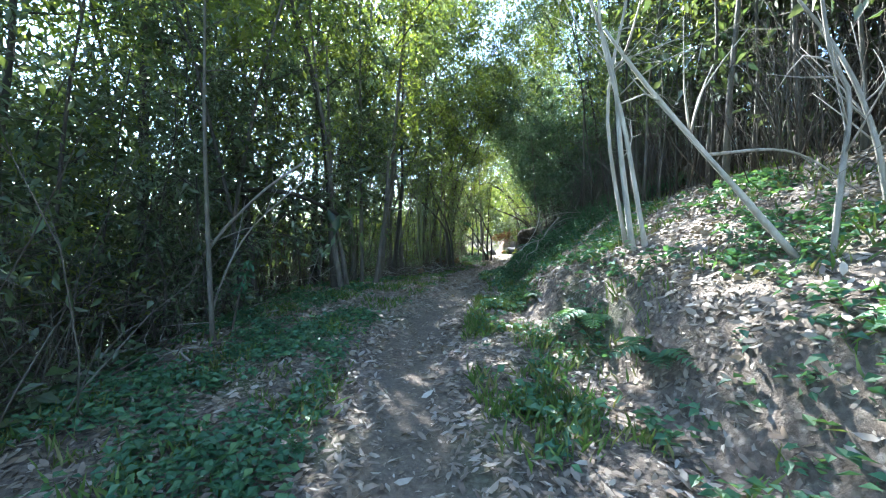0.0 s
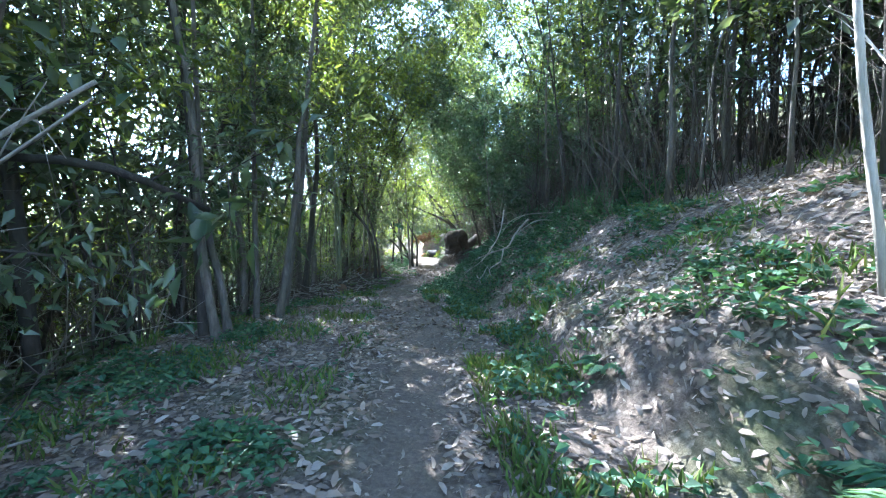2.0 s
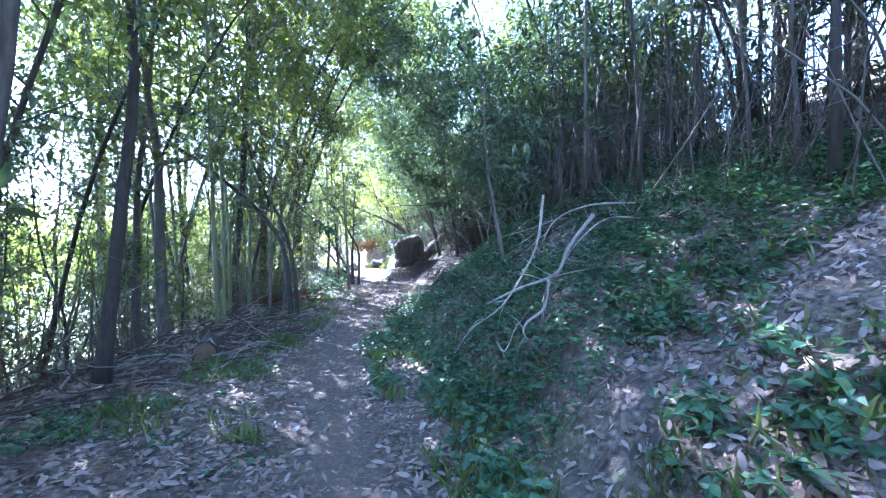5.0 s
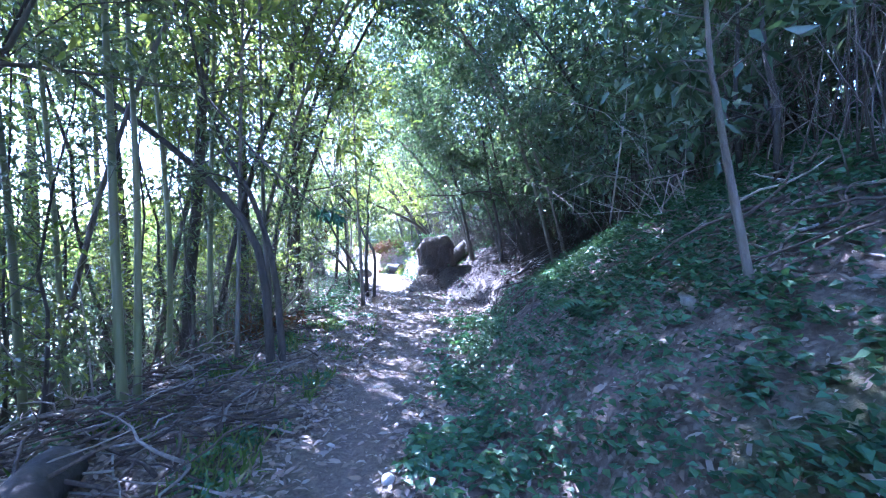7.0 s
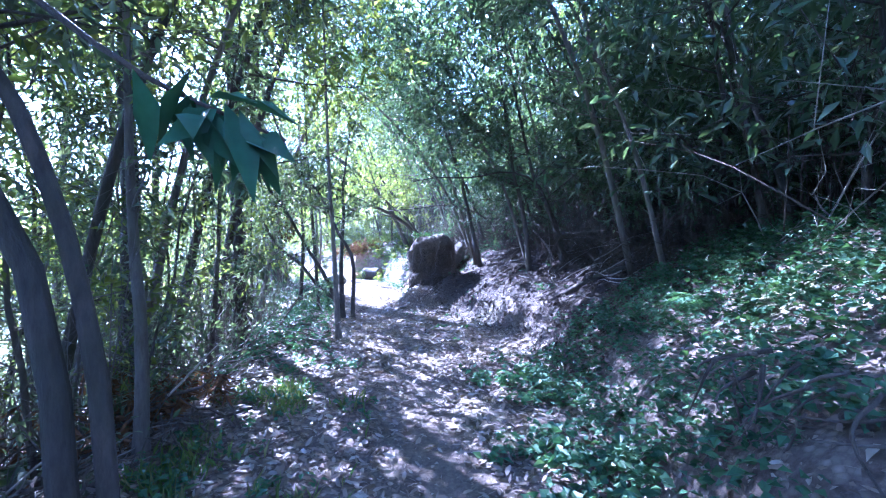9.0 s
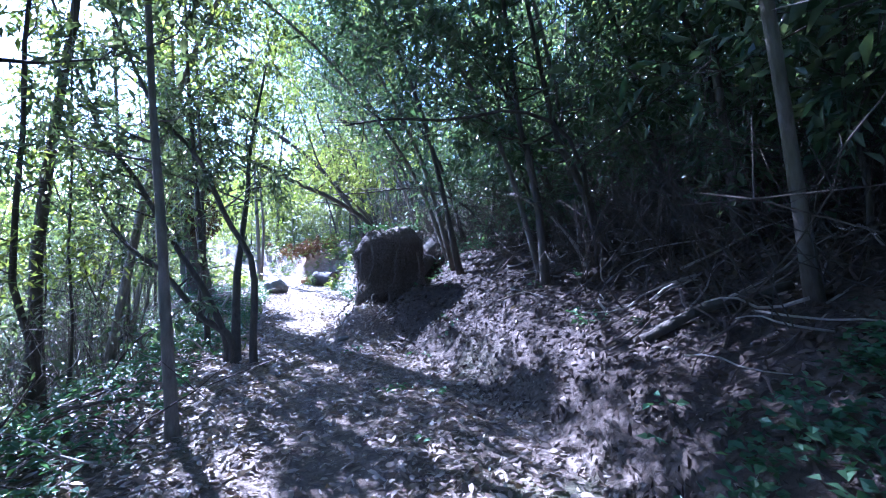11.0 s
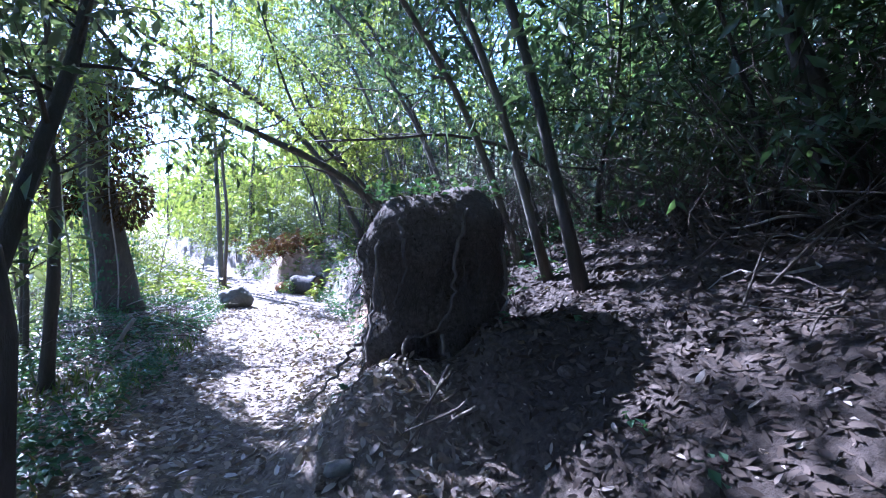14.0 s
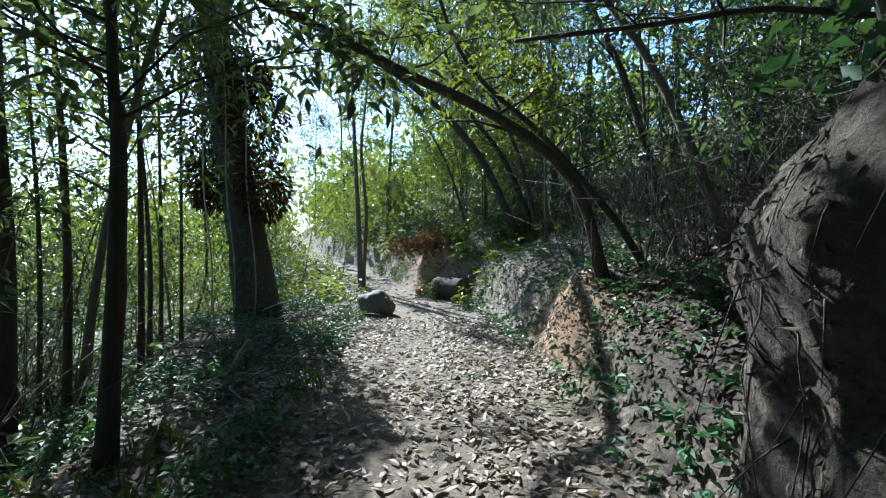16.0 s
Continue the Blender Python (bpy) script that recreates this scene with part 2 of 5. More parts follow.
def sphere_dirs(rng, n, flat=1.0):
    v = rng.normal(size=(n, 3))
    v[:, 2] *= flat
    return unit(v)


# ---- lie of the land ----
LINE_Y = [-60, -14, -8.8, -5.5, -3.8, 0, 3, 5, 8.5, 11.3, 14.2, 17, 20, 23, 25.5, 29, 40, 120]
LINE_X = [24, 5.5, 2.74, 1.0, 0.46, -0.05, -1.25, -1.5, -1.35, -1.7, -2.65, -3.3, -4.0, -4.8, -5.6, -7.4, -16, -60]
_fy = np.linspace(-60, 120, 721)
_fx = np.convolve(np.pad(np.interp(_fy, LINE_Y, LINE_X), 6, "edge"), np.ones(13) / 13, "valid")


def across(x, y):
    """Metres to the right of the middle of the track."""
    g = np.interp(y, _fy, np.gradient(_fx, _fy))
    return (x - np.interp(y, _fy, _fx)) / np.sqrt(1 + np.minimum(g * g, 1.0))


def plan(y, table):
    return np.interp(y, *zip(*table))


RISE = [(-14, -0.4), (-8.8, -0.27), (-6.9, -0.12), (-5.5, -0.04), (-4, 0.06), (-2.5, 0.13), (-1, 0.10), 
        (0.8, 0.02), (3, -0.01), (12, 0.02), (14.3, -0.04), (17, -0.06), (25, 0.0), (30, 0.25), (60, 3)]
FOOT = [(-14, 1.5), (-8, 1.45), (-4.5, 1.35), (-2.5, 0.9), (0, 0.95), (3, 1.0), (6, 0.8), (8.5, 1.25), (11, 1.45), (14, 1.2), (17, 1.3), (20, 1.5), (24.8, 1.4), (26.2, 0.4), (29, 0.5)]
BANK = [(-14, 0.6), (-4, 0.6), (-2.5, 0.25), (3, 0.3), (6, 0.25), (11, 0.35), (14, 0.2), (17, 0.4), (20, 0.75), (25, 0.8), (26.5, 0.95), (30, 0.6)]
STEEP = [(-14, 0.42), (-5, 0.45), (-2.5, 0.62), (2, 0.72), (6, 0.78), (10, 0.62), (15, 0.6), (20, 0.45), (26, 0.5)]
HEAPS = [(-1.85, 14.85, 0.6, 0.6, 0.38), (-1.25, 14.88, 0.85, 0.55, 0.40), (-0.75, 14.6, 0.8, 0.6, 0.14), (0.2, 12.9, 0.9, 1.1, 0.14), (0.0, 6.0, 0.4, 0.6, 0.15), (-2.0, 19.3, 0.5, 0.6, 0.3)]
EDGE = [(-14, 2.4), (-8, 2.3), (-4, 2.5), (-2, 2.9), (3, 2.4), (6, 2.2), (10, 2.0), (15, 1.5), (18, 2.4), (21, 3.6), (25, 2.4), (30, 2)]


def smooth(t):
    t = np.clip(t, 0, 1)
    return t * t * (3 - 2 * t)


def ripple(x, y):
    """Small unevenness of the forest floor."""
    return (np.sin(2.1 * x + 1.3 * y) * np.sin(1.7 * y - 0.9 * x + 1) * 0.5 + np.sin(5.3 * x - 2.2 * y + 2) * np.sin(4.1 * y + 1.9 * x) * 0.3
            + np.sin(11.3 * x + 3.1 * y) * np.sin(9.7 * y - 4.3 * x) * 0.15)


def ground_z(x, y):
    x, y = np.asarray(x, float), np.asarray(y, float)
    s = across(x, y)
    r = np.maximum(s - plan(y, FOOT), 0)
    wob = ripple(x, y)
    up = plan(y, BANK) * smooth(r / 0.55) + plan(y, STEEP) * (np.clip(r - 0.25, 0, 1.8) + 0.6 * np.maximum(r - 2.05, 0))
    up = np.where(up > 9, 9 + 6 * (1 - np.exp(-(up - 9) / 12)), up)
    l = np.maximum(-s - plan(y, EDGE), 0)
    down = -3.2 * (1 - np.exp(-l * 0.5 / 3.2))
    far = np.maximum(-s - 24, 0)
    down = down + 7 * smooth(far / 60)
    heap = sum(h * np.exp(-(((x - a) / w) ** 2 + ((y - b) / d) ** 2) * 2) for a, b, w, d, h in HEAPS)
    hollow = heap - 0.03 * np.exp(-(s / 0.45) ** 2)
    amp = 0.02 + 0.05 * smooth(r / 1.0) + 0.06 * smooth(l / 1.0)
    return plan(y, RISE) + up + down + hollow + amp * wob + 0.25 * smooth(r / 6) * np.sin(0.6 * x) * np.sin(0.5 * y)


def normal_at(x, y):
    e = 0.05
    return unit(np.stack([-(ground_z(x + e, y) - ground_z(x - e, y)) / (2 * e), -(ground_z(x, y + e) - ground_z(x, y - e)) / (2 * e), np.ones_like(x)], -1))


def spot(x, y, sink=0.0):
    return np.array([x, y, float(ground_z(x, y)) - sink])


def line_x(y):
    return np.interp(y, _fy, _fx)

# ---- end of the land ----
# ---- ground ----
def build_ground():
    s = np.concatenate([-np.geomspace(260, 9, 34)[:-1], np.arange(-9, 9, 0.15), np.geomspace(9, 260, 34)])
    y = np.concatenate([-np.geomspace(200, 13, 24)[:-1], np.arange(-13, 30, 0.17), np.geomspace(30, 400, 40)])
    Y, S = np.meshgrid(y, s, indexing="ij")
    X = np.interp(Y, _fy, _fx) + S
    Z = ground_z(X, Y)
    ny, ns = Y.shape
    i, j = np.meshgrid(np.arange(ny - 1), np.arange(ns - 1), indexing="ij")
    a = (i * ns + j).ravel()
    g = Geo()
    g.add(np.stack([X, Y, Z], -1).reshape(-1, 3), np.concatenate([np.stack([a, a + 1, a + ns + 1], 1), np.stack([a, a + ns + 1, a + ns], 1)]))
    ob = new("ground", g.mesh("ground", M_GROUND))
    tagged(ob, "uneven forest floor with a worn earth footpath along a bank", "ground", kind="structure")
    q = across(X, Y)
    wob = ripple(X * 0.9, Y * 0.9)
    worn = smooth(1.25 - np.abs(q + 0.1 * np.sin(0.8 * Y)) / (0.42 + 0.16 * wob)) * 0.95
    worn = np.maximum(worn, 0.75 * smooth((Y - 7) / 2) * smooth(1.6 - np.abs(q) / 1.0))
    moss = 0.6 * smooth(wob * 2 - 0.2) * (1 - worn)
    r = q - plan(Y, FOOT)
    clay = 0.8 * np.maximum(np.exp(-((r - 0.3) / 0.35) ** 2) * np.exp(-((Y - 19.3) / 0.9) ** 2), np.exp(-((r - 0.6) / 0.3) ** 2) * np.exp(-((Y - 26.6) / 1.0) ** 2))
    moss = np.maximum(moss, np.maximum(smooth((np.abs(q) - 7) / 3), smooth((Y - 28) / 3) * smooth(np.abs(q) / 1.2 - 0.6)) * 0.9)
    # Right bank, where the ground is painted dark for canopy shade.
    shade_mask = smooth((Y - 8.5) / 2) * smooth((19.5 - Y) / 2) * smooth((q - plan(Y, FOOT)) / 0.5)
    moss = moss * (1 - shade_mask)
    for name, val in (("worn", worn), ("moss", moss), ("clay", clay), ("shade_mask", shade_mask)):
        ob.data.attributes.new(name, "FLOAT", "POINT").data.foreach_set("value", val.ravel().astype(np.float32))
    return ob


build_ground()


# ---- kinds of trees ----
def twig(geo, a, b, r):
    """A thin three-sided shoot."""
    d = unit(b - a)
    u = unit(np.cross(d, [0.3, 0.5, 0.81]))
    w = np.cross(d, u)
    k = np.array([[1, 0], [-0.5, 0.87], [-0.5, -0.87]])
    ring = k[:, :1] * u + k[:, 1:] * w
    geo.add(np.concatenate([a + ring * r, b + ring * r * 0.35]), [[0, 1, 4], [0, 4, 3], [1, 2, 5], [1, 5, 4], [2, 0, 3], [2, 3, 5]])


def limbs_and_crown(rng, path, r0, n_limbs, limb_len, leaf_n, leaf_len, crown_from=0.35, up=0.5, sides=6, twigs=4, leaf_w=0.36, spread=0.5, loose=0.05, taper=0.82):
    """Limbs off a trunk path, with leaves set along their twigs. Returns wood and leaf geometry."""
    wood, crown = Geo(), Geo()
    path = np.asarray(path, float)
    n = len(path)
    rad = r0 * (1 - taper * np.linspace(0, 1, n) ** 0.9)
    rad[0] *= 1.3
    tube(wood, path, rad, sides, 0.05, rng)
    tips, dirs = [], []
    for k in range(n_limbs):
        t = crown_from + (1 - crown_from) * (k + rng.random()) / n_limbs
        i = min(n - 2, int(t * (n - 1)))
        base = path[i] + (t * (n - 1) - i) * (path[i + 1] - path[i])
        az = rng.uniform(0, 2 * np.pi)
        ln = limb_len * rng.uniform(0.5, 1.2) * (1.15 - 0.6 * t)
        d = np.array([math.cos(az), math.sin(az), up * rng.uniform(0.2, 1.6)])
        d /= np.linalg.norm(d)
        m = base + d * ln * 0.5 + rng.normal(0, 0.07, 3) * ln
        e = base + d * ln + np.array([0, 0, rng.uniform(-0.2, 0.2) * ln]) + rng.normal(0, 0.1, 3) * ln
        lp = spline([base, m, e], 4)
        rl = max(0.005, rad[i] * 0.4)
        tube(wood, lp, np.linspace(rl, 0.003, 4), 4)
        for q in range(twigs):
            b = lp[rng.integers(1, 4)]
            td = d * 0.6 + rng.normal(0, 0.6, 3)
            td /= np.linalg.norm(td)
            e2 = b + td * ln * rng.uniform(0.2, spread)
            twig(wood, b, e2, 0.004)
            tips.append((b, e2)), dirs.append(td)
    if leaf_n and tips:
        tips, dirs = np.array(tips), np.array(dirs)
        k = rng.integers(0, len(tips), leaf_n)
        f = rng.uniform(0.0, 1.15, leaf_n)[:, None]
        p = tips[k, 0] + (tips[k, 1] - tips[k, 0]) * f + rng.normal(0, loose, (leaf_n, 3))
        d = dirs[k] * 0.5 + rng.normal(0, 0.6, (leaf_n, 3)) + [0, 0, -0.25]
        nn = rng.normal(0, 0.55, (leaf_n, 3)) + [0, 0, 1]
        L = leaf_len * rng.uniform(0.6, 1.25, leaf_n)
        leaves(crown, p, d, nn, L, L * leaf_w)
    return wood, crown


def make_tree(name, label, category, seed, path, r0, bark, leaf, group="", **kw):
    """A tree whose trunk follows path, from its base."""
    rng = np.random.default_rng(seed)
    path = np.asarray(path, float)
    root = thing(name, label, category, group, tuple(path[0]))
    wood, crown = limbs_and_crown(rng, path - path[0], r0, **kw)
    part("trunk", wood, bark, root)
    if crown.n:
        part("crown", crown, leaf, root)
    return root


def free_path(rng, h, lean, kink=0.05, n=10):
    """A slightly crooked stem from the origin."""
    t = np.linspace(0, 1, n)
    w = np.cumsum(rng.normal(0, kink, (n, 2)), 0) * (h / n) * 1.2
    w -= w[0]
    az = rng.uniform(0, 2 * np.pi)
    x = lean * h * t ** 1.4 * math.cos(az) + w[:, 0]
    y = lean * h * t ** 1.4 * math.sin(az) + w[:, 1]
    return np.stack([x, y, h * t - 0.12], 1)


RNG = np.random.default_rng(11)


def stem_kinds():
    """Slender thicket stems, of a few builds."""
    made = []
    for k in range(9):
        h = RNG.uniform(4.5, 8.0)
        made.append(make_tree("thicket_sapling", "slender grey-brown stem in a dense streamside thicket", "tree", 100 + k, free_path(RNG, h, RNG.uniform(0.02, 0.32), 0.09),
                    RNG.uniform(0.018, 0.04), M_BARK_DARK if k % 3 else M_BARK, M_LEAF if k % 4 else M_LEAF_SUN, "thicket stems beside the path", n_limbs=15, limb_len=1.2, leaf_n=1000, leaf_len=0.115, crown_from=0.12, twigs=5, sides=5, loose=0.1))
    return made


def slope_kinds():
    made = []
    for k in range(7):
        h = RNG.uniform(5.5, 9)
        made.append(make_tree("slope_tree", "thin straight young tree rooted on the leafy bank", "tree", 200 + k, free_path(RNG, h, RNG.uniform(0.02, 0.15), 0.04),
                    RNG.uniform(0.016, 0.034), M_BARK if k % 3 else M_BARK_DARK, M_LEAF if k % 2 else M_LEAF_SUN, "young trees on the bank", n_limbs=14, limb_len=1.2, leaf_n=470, leaf_len=0.13, crown_from=0.3, twigs=4, sides=5, loose=0.1))
    return made


def bush_kinds():
    made = []
    for k in range(4):
        h = RNG.uniform(2.2, 3.4)
        made.append(make_tree("laurel_bush", "dark green broad-leaved bush overhanging the path", "bush", 300 + k, free_path(RNG, h, 0.3, 0.08),
                    0.03, M_BARK_DARK, M_LEAF_DARK, "dark bushes on the bank", n_limbs=22, limb_len=1.4, leaf_n=1600, leaf_len=0.14, crown_from=0.1, up=0.35, twigs=6, leaf_w=0.36, loose=0.1, sides=5))
    return made


def scrub_kinds():
    made = []
    for k in range(4):
        made.append(make_tree("scrub_bush", "low tangled bramble scrub under the thicket", "bush", 350 + k, free_path(RNG, RNG.uniform(0.9, 1.6), 0.3, 0.12, 6),
                    0.014, M_TWIG, M_LEAF, "scrub under the thicket", n_limbs=16, limb_len=1.1, leaf_n=600, leaf_len=0.095, crown_from=0.05, up=0.3, twigs=5, sides=4, loose=0.12))
    return made


def sunny_kinds():
    made = []
    for k in range(3):
        made.append(make_tree("sunlit_bush", "loose yellow-green bush in full sun by the bend", "bush", 380 + k, free_path(RNG, RNG.uniform(2.6, 4.2), 0.2, 0.08, 8),
                    0.025, M_BARK, M_LEAF_SUN, "sunlit bushes by the bend", n_limbs=20, limb_len=1.5, leaf_n=1600, leaf_len=0.11, crown_from=0.08, up=0.5, twigs=5, sides=5, loose=0.14))
    return made


def tall_kinds():
    made = []
    for k in range(5):
        h = RNG.uniform(10, 14)
        made.append(make_tree("tall_tree", "tall leafy tree with a yellow-green crown above the thicket", "tree", 400 + k, free_path(RNG, h, 0.08, 0.04, 12),
                    0.085, M_BARK_DARK, M_LEAF_SUN if k % 3 else M_LEAF, "tall trees behind the thicket", n_limbs=30, limb_len=3.2, sides=8, leaf_n=2300, leaf_len=0.24, crown_from=0.46, twigs=5, loose=0.25, spread=0.7))
    return made


def brush_clump(name, label, group, seed, n, reach, thick, bark):
    """A clump of bare crooked branches, each with a few side twigs."""
    r = np.random.default_rng(seed)
    root = thing(name, label, "brush", group)
    for _ in range(n):
        g = Geo()
        a = np.array([*r.normal(0, 0.3, 2), -0.05])
        d = np.array([*r.normal(0, 0.5, 2), r.uniform(0.35, 1.2)])
        ln = r.uniform(*reach)
        p = spline([a, a + d * ln * 0.5 + r.normal(0, 0.1, 3), a + d * ln + r.normal(0, 0.2, 3) - [0, 0, 0.3 * ln]], 6)
        p[:, 2] = np.maximum(p[:, 2], -0.05)
        tube(g, p, np.linspace(r.uniform(*thick), 0.002, 6), 3)
        for _ in range(5):
            k = r.integers(1, 6)
            q = p[k] + (unit(d) * 0.5 + r.normal(0, 0.6, 3)) * ln * r.uniform(0.15, 0.4)
            q[2] = max(q[2], -0.05)
            twig(g, p[k], q, 0.0035)
        part("branch", g, bark, root)
    return root


def brush_kinds():
    return [brush_clump("bare_brush", "tangle of bare brown dead twigs and suckers", "bare brush under the thicket", 500 + k, 11, (0.6, 1.8), (0.005, 0.011), M_TWIG if k % 4 else M_DEAD) for k in range(5)]


def undergrowth(name, label, category, group, seed, n, reach, thick, bark, lean=0.45):
    """Many thin bare shoots rising close together, some bent over, with side twigs."""
    r = np.random.default_rng(seed)
    root = thing(name, label, category, group)
    g = Geo()
    for _ in range(n):
        a = np.array([*r.normal(0, 0.34, 2), -0.08])
        d = np.array([*r.normal(0, lean, 2), r.uniform(0.5, 1.2)])
        ln = r.uniform(*reach)
        p = spline([a, a + d * ln * 0.55 + r.normal(0, 0.07, 3), a + d * ln + r.normal(0, 0.16, 3) - [0, 0, 0.25 * lean * ln]], 4)
        p[1:, 2] = np.maximum(p[1:, 2], 0.02)
        tube(g, p, np.linspace(r.uniform(*thick), 0.002, 4), 3)
        for _ in range(4):
            k = r.integers(1, 4)
            twig(g, p[k], p[k] + (unit(d) * 0.5 + r.normal(0, 0.55, 3)) * ln * r.uniform(0.12, 0.35), 0.003)
    part("growth", g, bark, root)
    return root


def thorn_kinds():
    return [undergrowth("thorn_brush", "dense dark leafless thorn brush on the shaded bank", "brush", "dark thorn brush on the bank", 540 + k, 34, (0.3, 1.15), (0.002, 0.005), M_TWIG if k % 2 else M_BARK_DARK, 0.6) for k in range(4)]


def pole_kinds():
    return [undergrowth("sucker_clump", "close clump of thin upright grey-brown suckers", "brush", "suckers under the trees", 560 + k, 24, (0.9, 3.2), (0.004, 0.011), M_TWIG if k % 2 else M_BARK, 0.22) for k in range(5)]


def shrub_kinds(name, label, group, seed, leaf, count=4):
    """Dense shrubs of several stems from one root."""
    made = []
    for k in range(count):
        r = np.random.default_rng(seed + k)
        root = thing(name, label, "bush", group)
        wood, crown = Geo(), Geo()
        for _ in range(5):
            w, c = limbs_and_crown(r, free_path(r, r.uniform(3.0, 5.2), r.uniform(0.15, 0.4), 0.09, 7) + [*r.normal(0, 0.25, 2), 0], 0.022, n_limbs=6, limb_len=1.5, leaf_n=420, leaf_len=0.16, crown_from=0.06, up=0.45, twigs=4, sides=4, loose=0.14, leaf_w=0.42, spread=0.6)
            for a, b in zip(w.v, w.f):
                wood.v.append(a)
                wood.f.append(b + wood.n)
            wood.n += w.n
            crown.v += c.v
            crown.f += [f + crown.n for f in c.f]
            crown.n += c.n
        part("wood", wood, M_BARK_DARK, root)
        part("foliage", crown, leaf, root)
        made.append(root)
    return made


def scatter(kinds, places, rng, smin=0.8, smax=1.25, sink=0.05):
    for k, (x, y) in enumerate(places):
        sc = rng.uniform(smin, smax)
        m = Matrix.LocRotScale(Vector(spot(x, y, sink)), Euler((0, 0, rng.uniform(0, 6.283))), Vector((sc, sc, sc * rng.uniform(0.9, 1.1))))
        if k < len(kinds):
            kinds[k].matrix_basis = m
        else:
            copy_thing(kinds[k % len(kinds)], m)


def band(rng, n, y0, y1, s0, s1, gap, power=1.0, avoid=()):
    """Places in a strip along the track, no two nearer than gap."""
    out = []
    for _ in range(n * 30):
        if len(out) >= n:
            break
        y = rng.uniform(y0, y1)
        s = s0 + (s1 - s0) * rng.random() ** power
        edge = float(plan(y, EDGE)) if s < 0 else float(plan(y, FOOT))
        x = line_x(y) + s + math.copysign(edge, s)
        if all((x - a) ** 2 + (y - b) ** 2 > gap * gap for a, b in out) and all((x - a) ** 2 + (y - b) ** 2 > r * r for a, b, r in avoid):
            out.append((x, y))
    return out


AVOID = [(-1.2, 15.2, 2.1), (-5.4, 22.7, 0.9), (-7.2, 21.5, 1.2), (-5.2, 26.6, 1.6), (-4.2, 24.8, 1.0)]
rng = np.random.default_rng(5)
scatter(stem_kinds(), band(rng, 120, -9.5, 10.5, -0.15, -5.0, 0.34, 1.2, AVOID) + band(rng, 32, 9.5, 16, -0.7, -5, 0.42, 1.0, AVOID) + band(rng, 24, 15, 23, -1.2, -6, 0.5, 1, AVOID) + band(rng, 18, 23, 38, -0.8, -5, 0.7, 1, AVOID), rng, 0.7, 1.15)
rng = np.random.default_rng(51)
scatter(scrub_kinds(), band(rng, 30, -9.5, 11, -0.3, -4, 0.6, 1.0, AVOID) + band(rng, 12, 11, 26, -1.8, -6, 0.9, 1, AVOID) + band(rng, 14, 14, 34, 2.0, 6, 0.8, 1, AVOID), rng)
rng = np.random.default_rng(52)
scatter(sunny_kinds(), [(-10.5, 29.5), (-9.5, 31), (-8.3, 31.5), (-7, 32), (-5.6, 31), (-4.6, 29.6), (-4.0, 28.2), (-11.5, 28), (-12.5, 30), (-3.2, 30.5), (-6.3, 34), (-9, 34), (-3, 27), (-2.4, 25.6), (-9.8, 26.2), (-9.2, 24.3), (-11, 25.5), (-12, 23.5), (-10.8, 22)], rng)
rng = np.random.default_rng(53)
scatter(brush_kinds(), band(rng, 52, -9.5, 11, -0.55, -3.4, 0.4, 1.0, AVOID) + band(rng, 30, 4, 34, 1.8, 6, 0.6, 1, AVOID), rng, 0.7, 1.2)
rng = np.random.default_rng(54)
scatter(thorn_kinds(), band(rng, 70, 9.5, 19.5, 1.5, 5.0, 0.34, 1.0, AVOID), rng, 0.8, 1.3)
rng = np.random.default_rng(55)
scatter(pole_kinds(), band(rng, 70, -9.5, 9.5, 2.3, 5.4, 0.34, 1.3, AVOID) + band(rng, 46, -9.5, 10.5, -0.25, -3.5, 0.4, 1.0, AVOID) + band(rng, 22, 16, 27, 1.2, 4.5, 0.5, 1.0, AVOID) + band(rng, 24, 10.5, 22, -1.0, -4, 0.5, 1.0, AVOID), rng, 0.75, 1.2)
rng = np.random.default_rng(56)
scatter(slope_kinds(), band(rng, 118, -9, 7.5, 2.4, 8.0, 0.34, 1.35, AVOID) + band(rng, 32, 6, 17, 2.6, 9, 0.55, 1.1, AVOID) + band(rng, 40, 17, 36, 1.2, 8, 0.7, 1, AVOID), rng)
rng = np.random.default_rng(57)
scatter(bush_kinds(), band(rng, 26, 4.4, 13, 2.0, 5, 0.7, 1.3, AVOID) + band(rng, 22, 10, 19, 2.2, 7, 0.75, 1.2, AVOID), rng)
rng = np.random.default_rng(58)
scatter(shrub_kinds("hazel_shrub", "dense leafy shrub closing the view behind the thicket", "leafy shrubs behind the thicket", 420, M_LEAF), band(rng, 9, -11, -1, -5.0, -9.5, 1.3, 1.0, AVOID) + band(rng, 10, -6.5, 0.5, -2.4, -5.5, 0.9, 1.0, AVOID) + band(rng, 34, -9, 4, 4.0, 9.5, 0.85, 1.2, AVOID), rng, 0.9, 1.35)
rng = np.random.default_rng(59)
scatter(shrub_kinds("bay_shrub", "dense dark evergreen shrub high on the shaded bank", "dark shrubs on the bank", 440, M_LEAF_DARK, 3), band(rng, 22, 12.5, 27, 4.0, 10, 1.1, 1.1, AVOID), rng, 0.9, 1.35)
rng = np.random.default_rng(60)
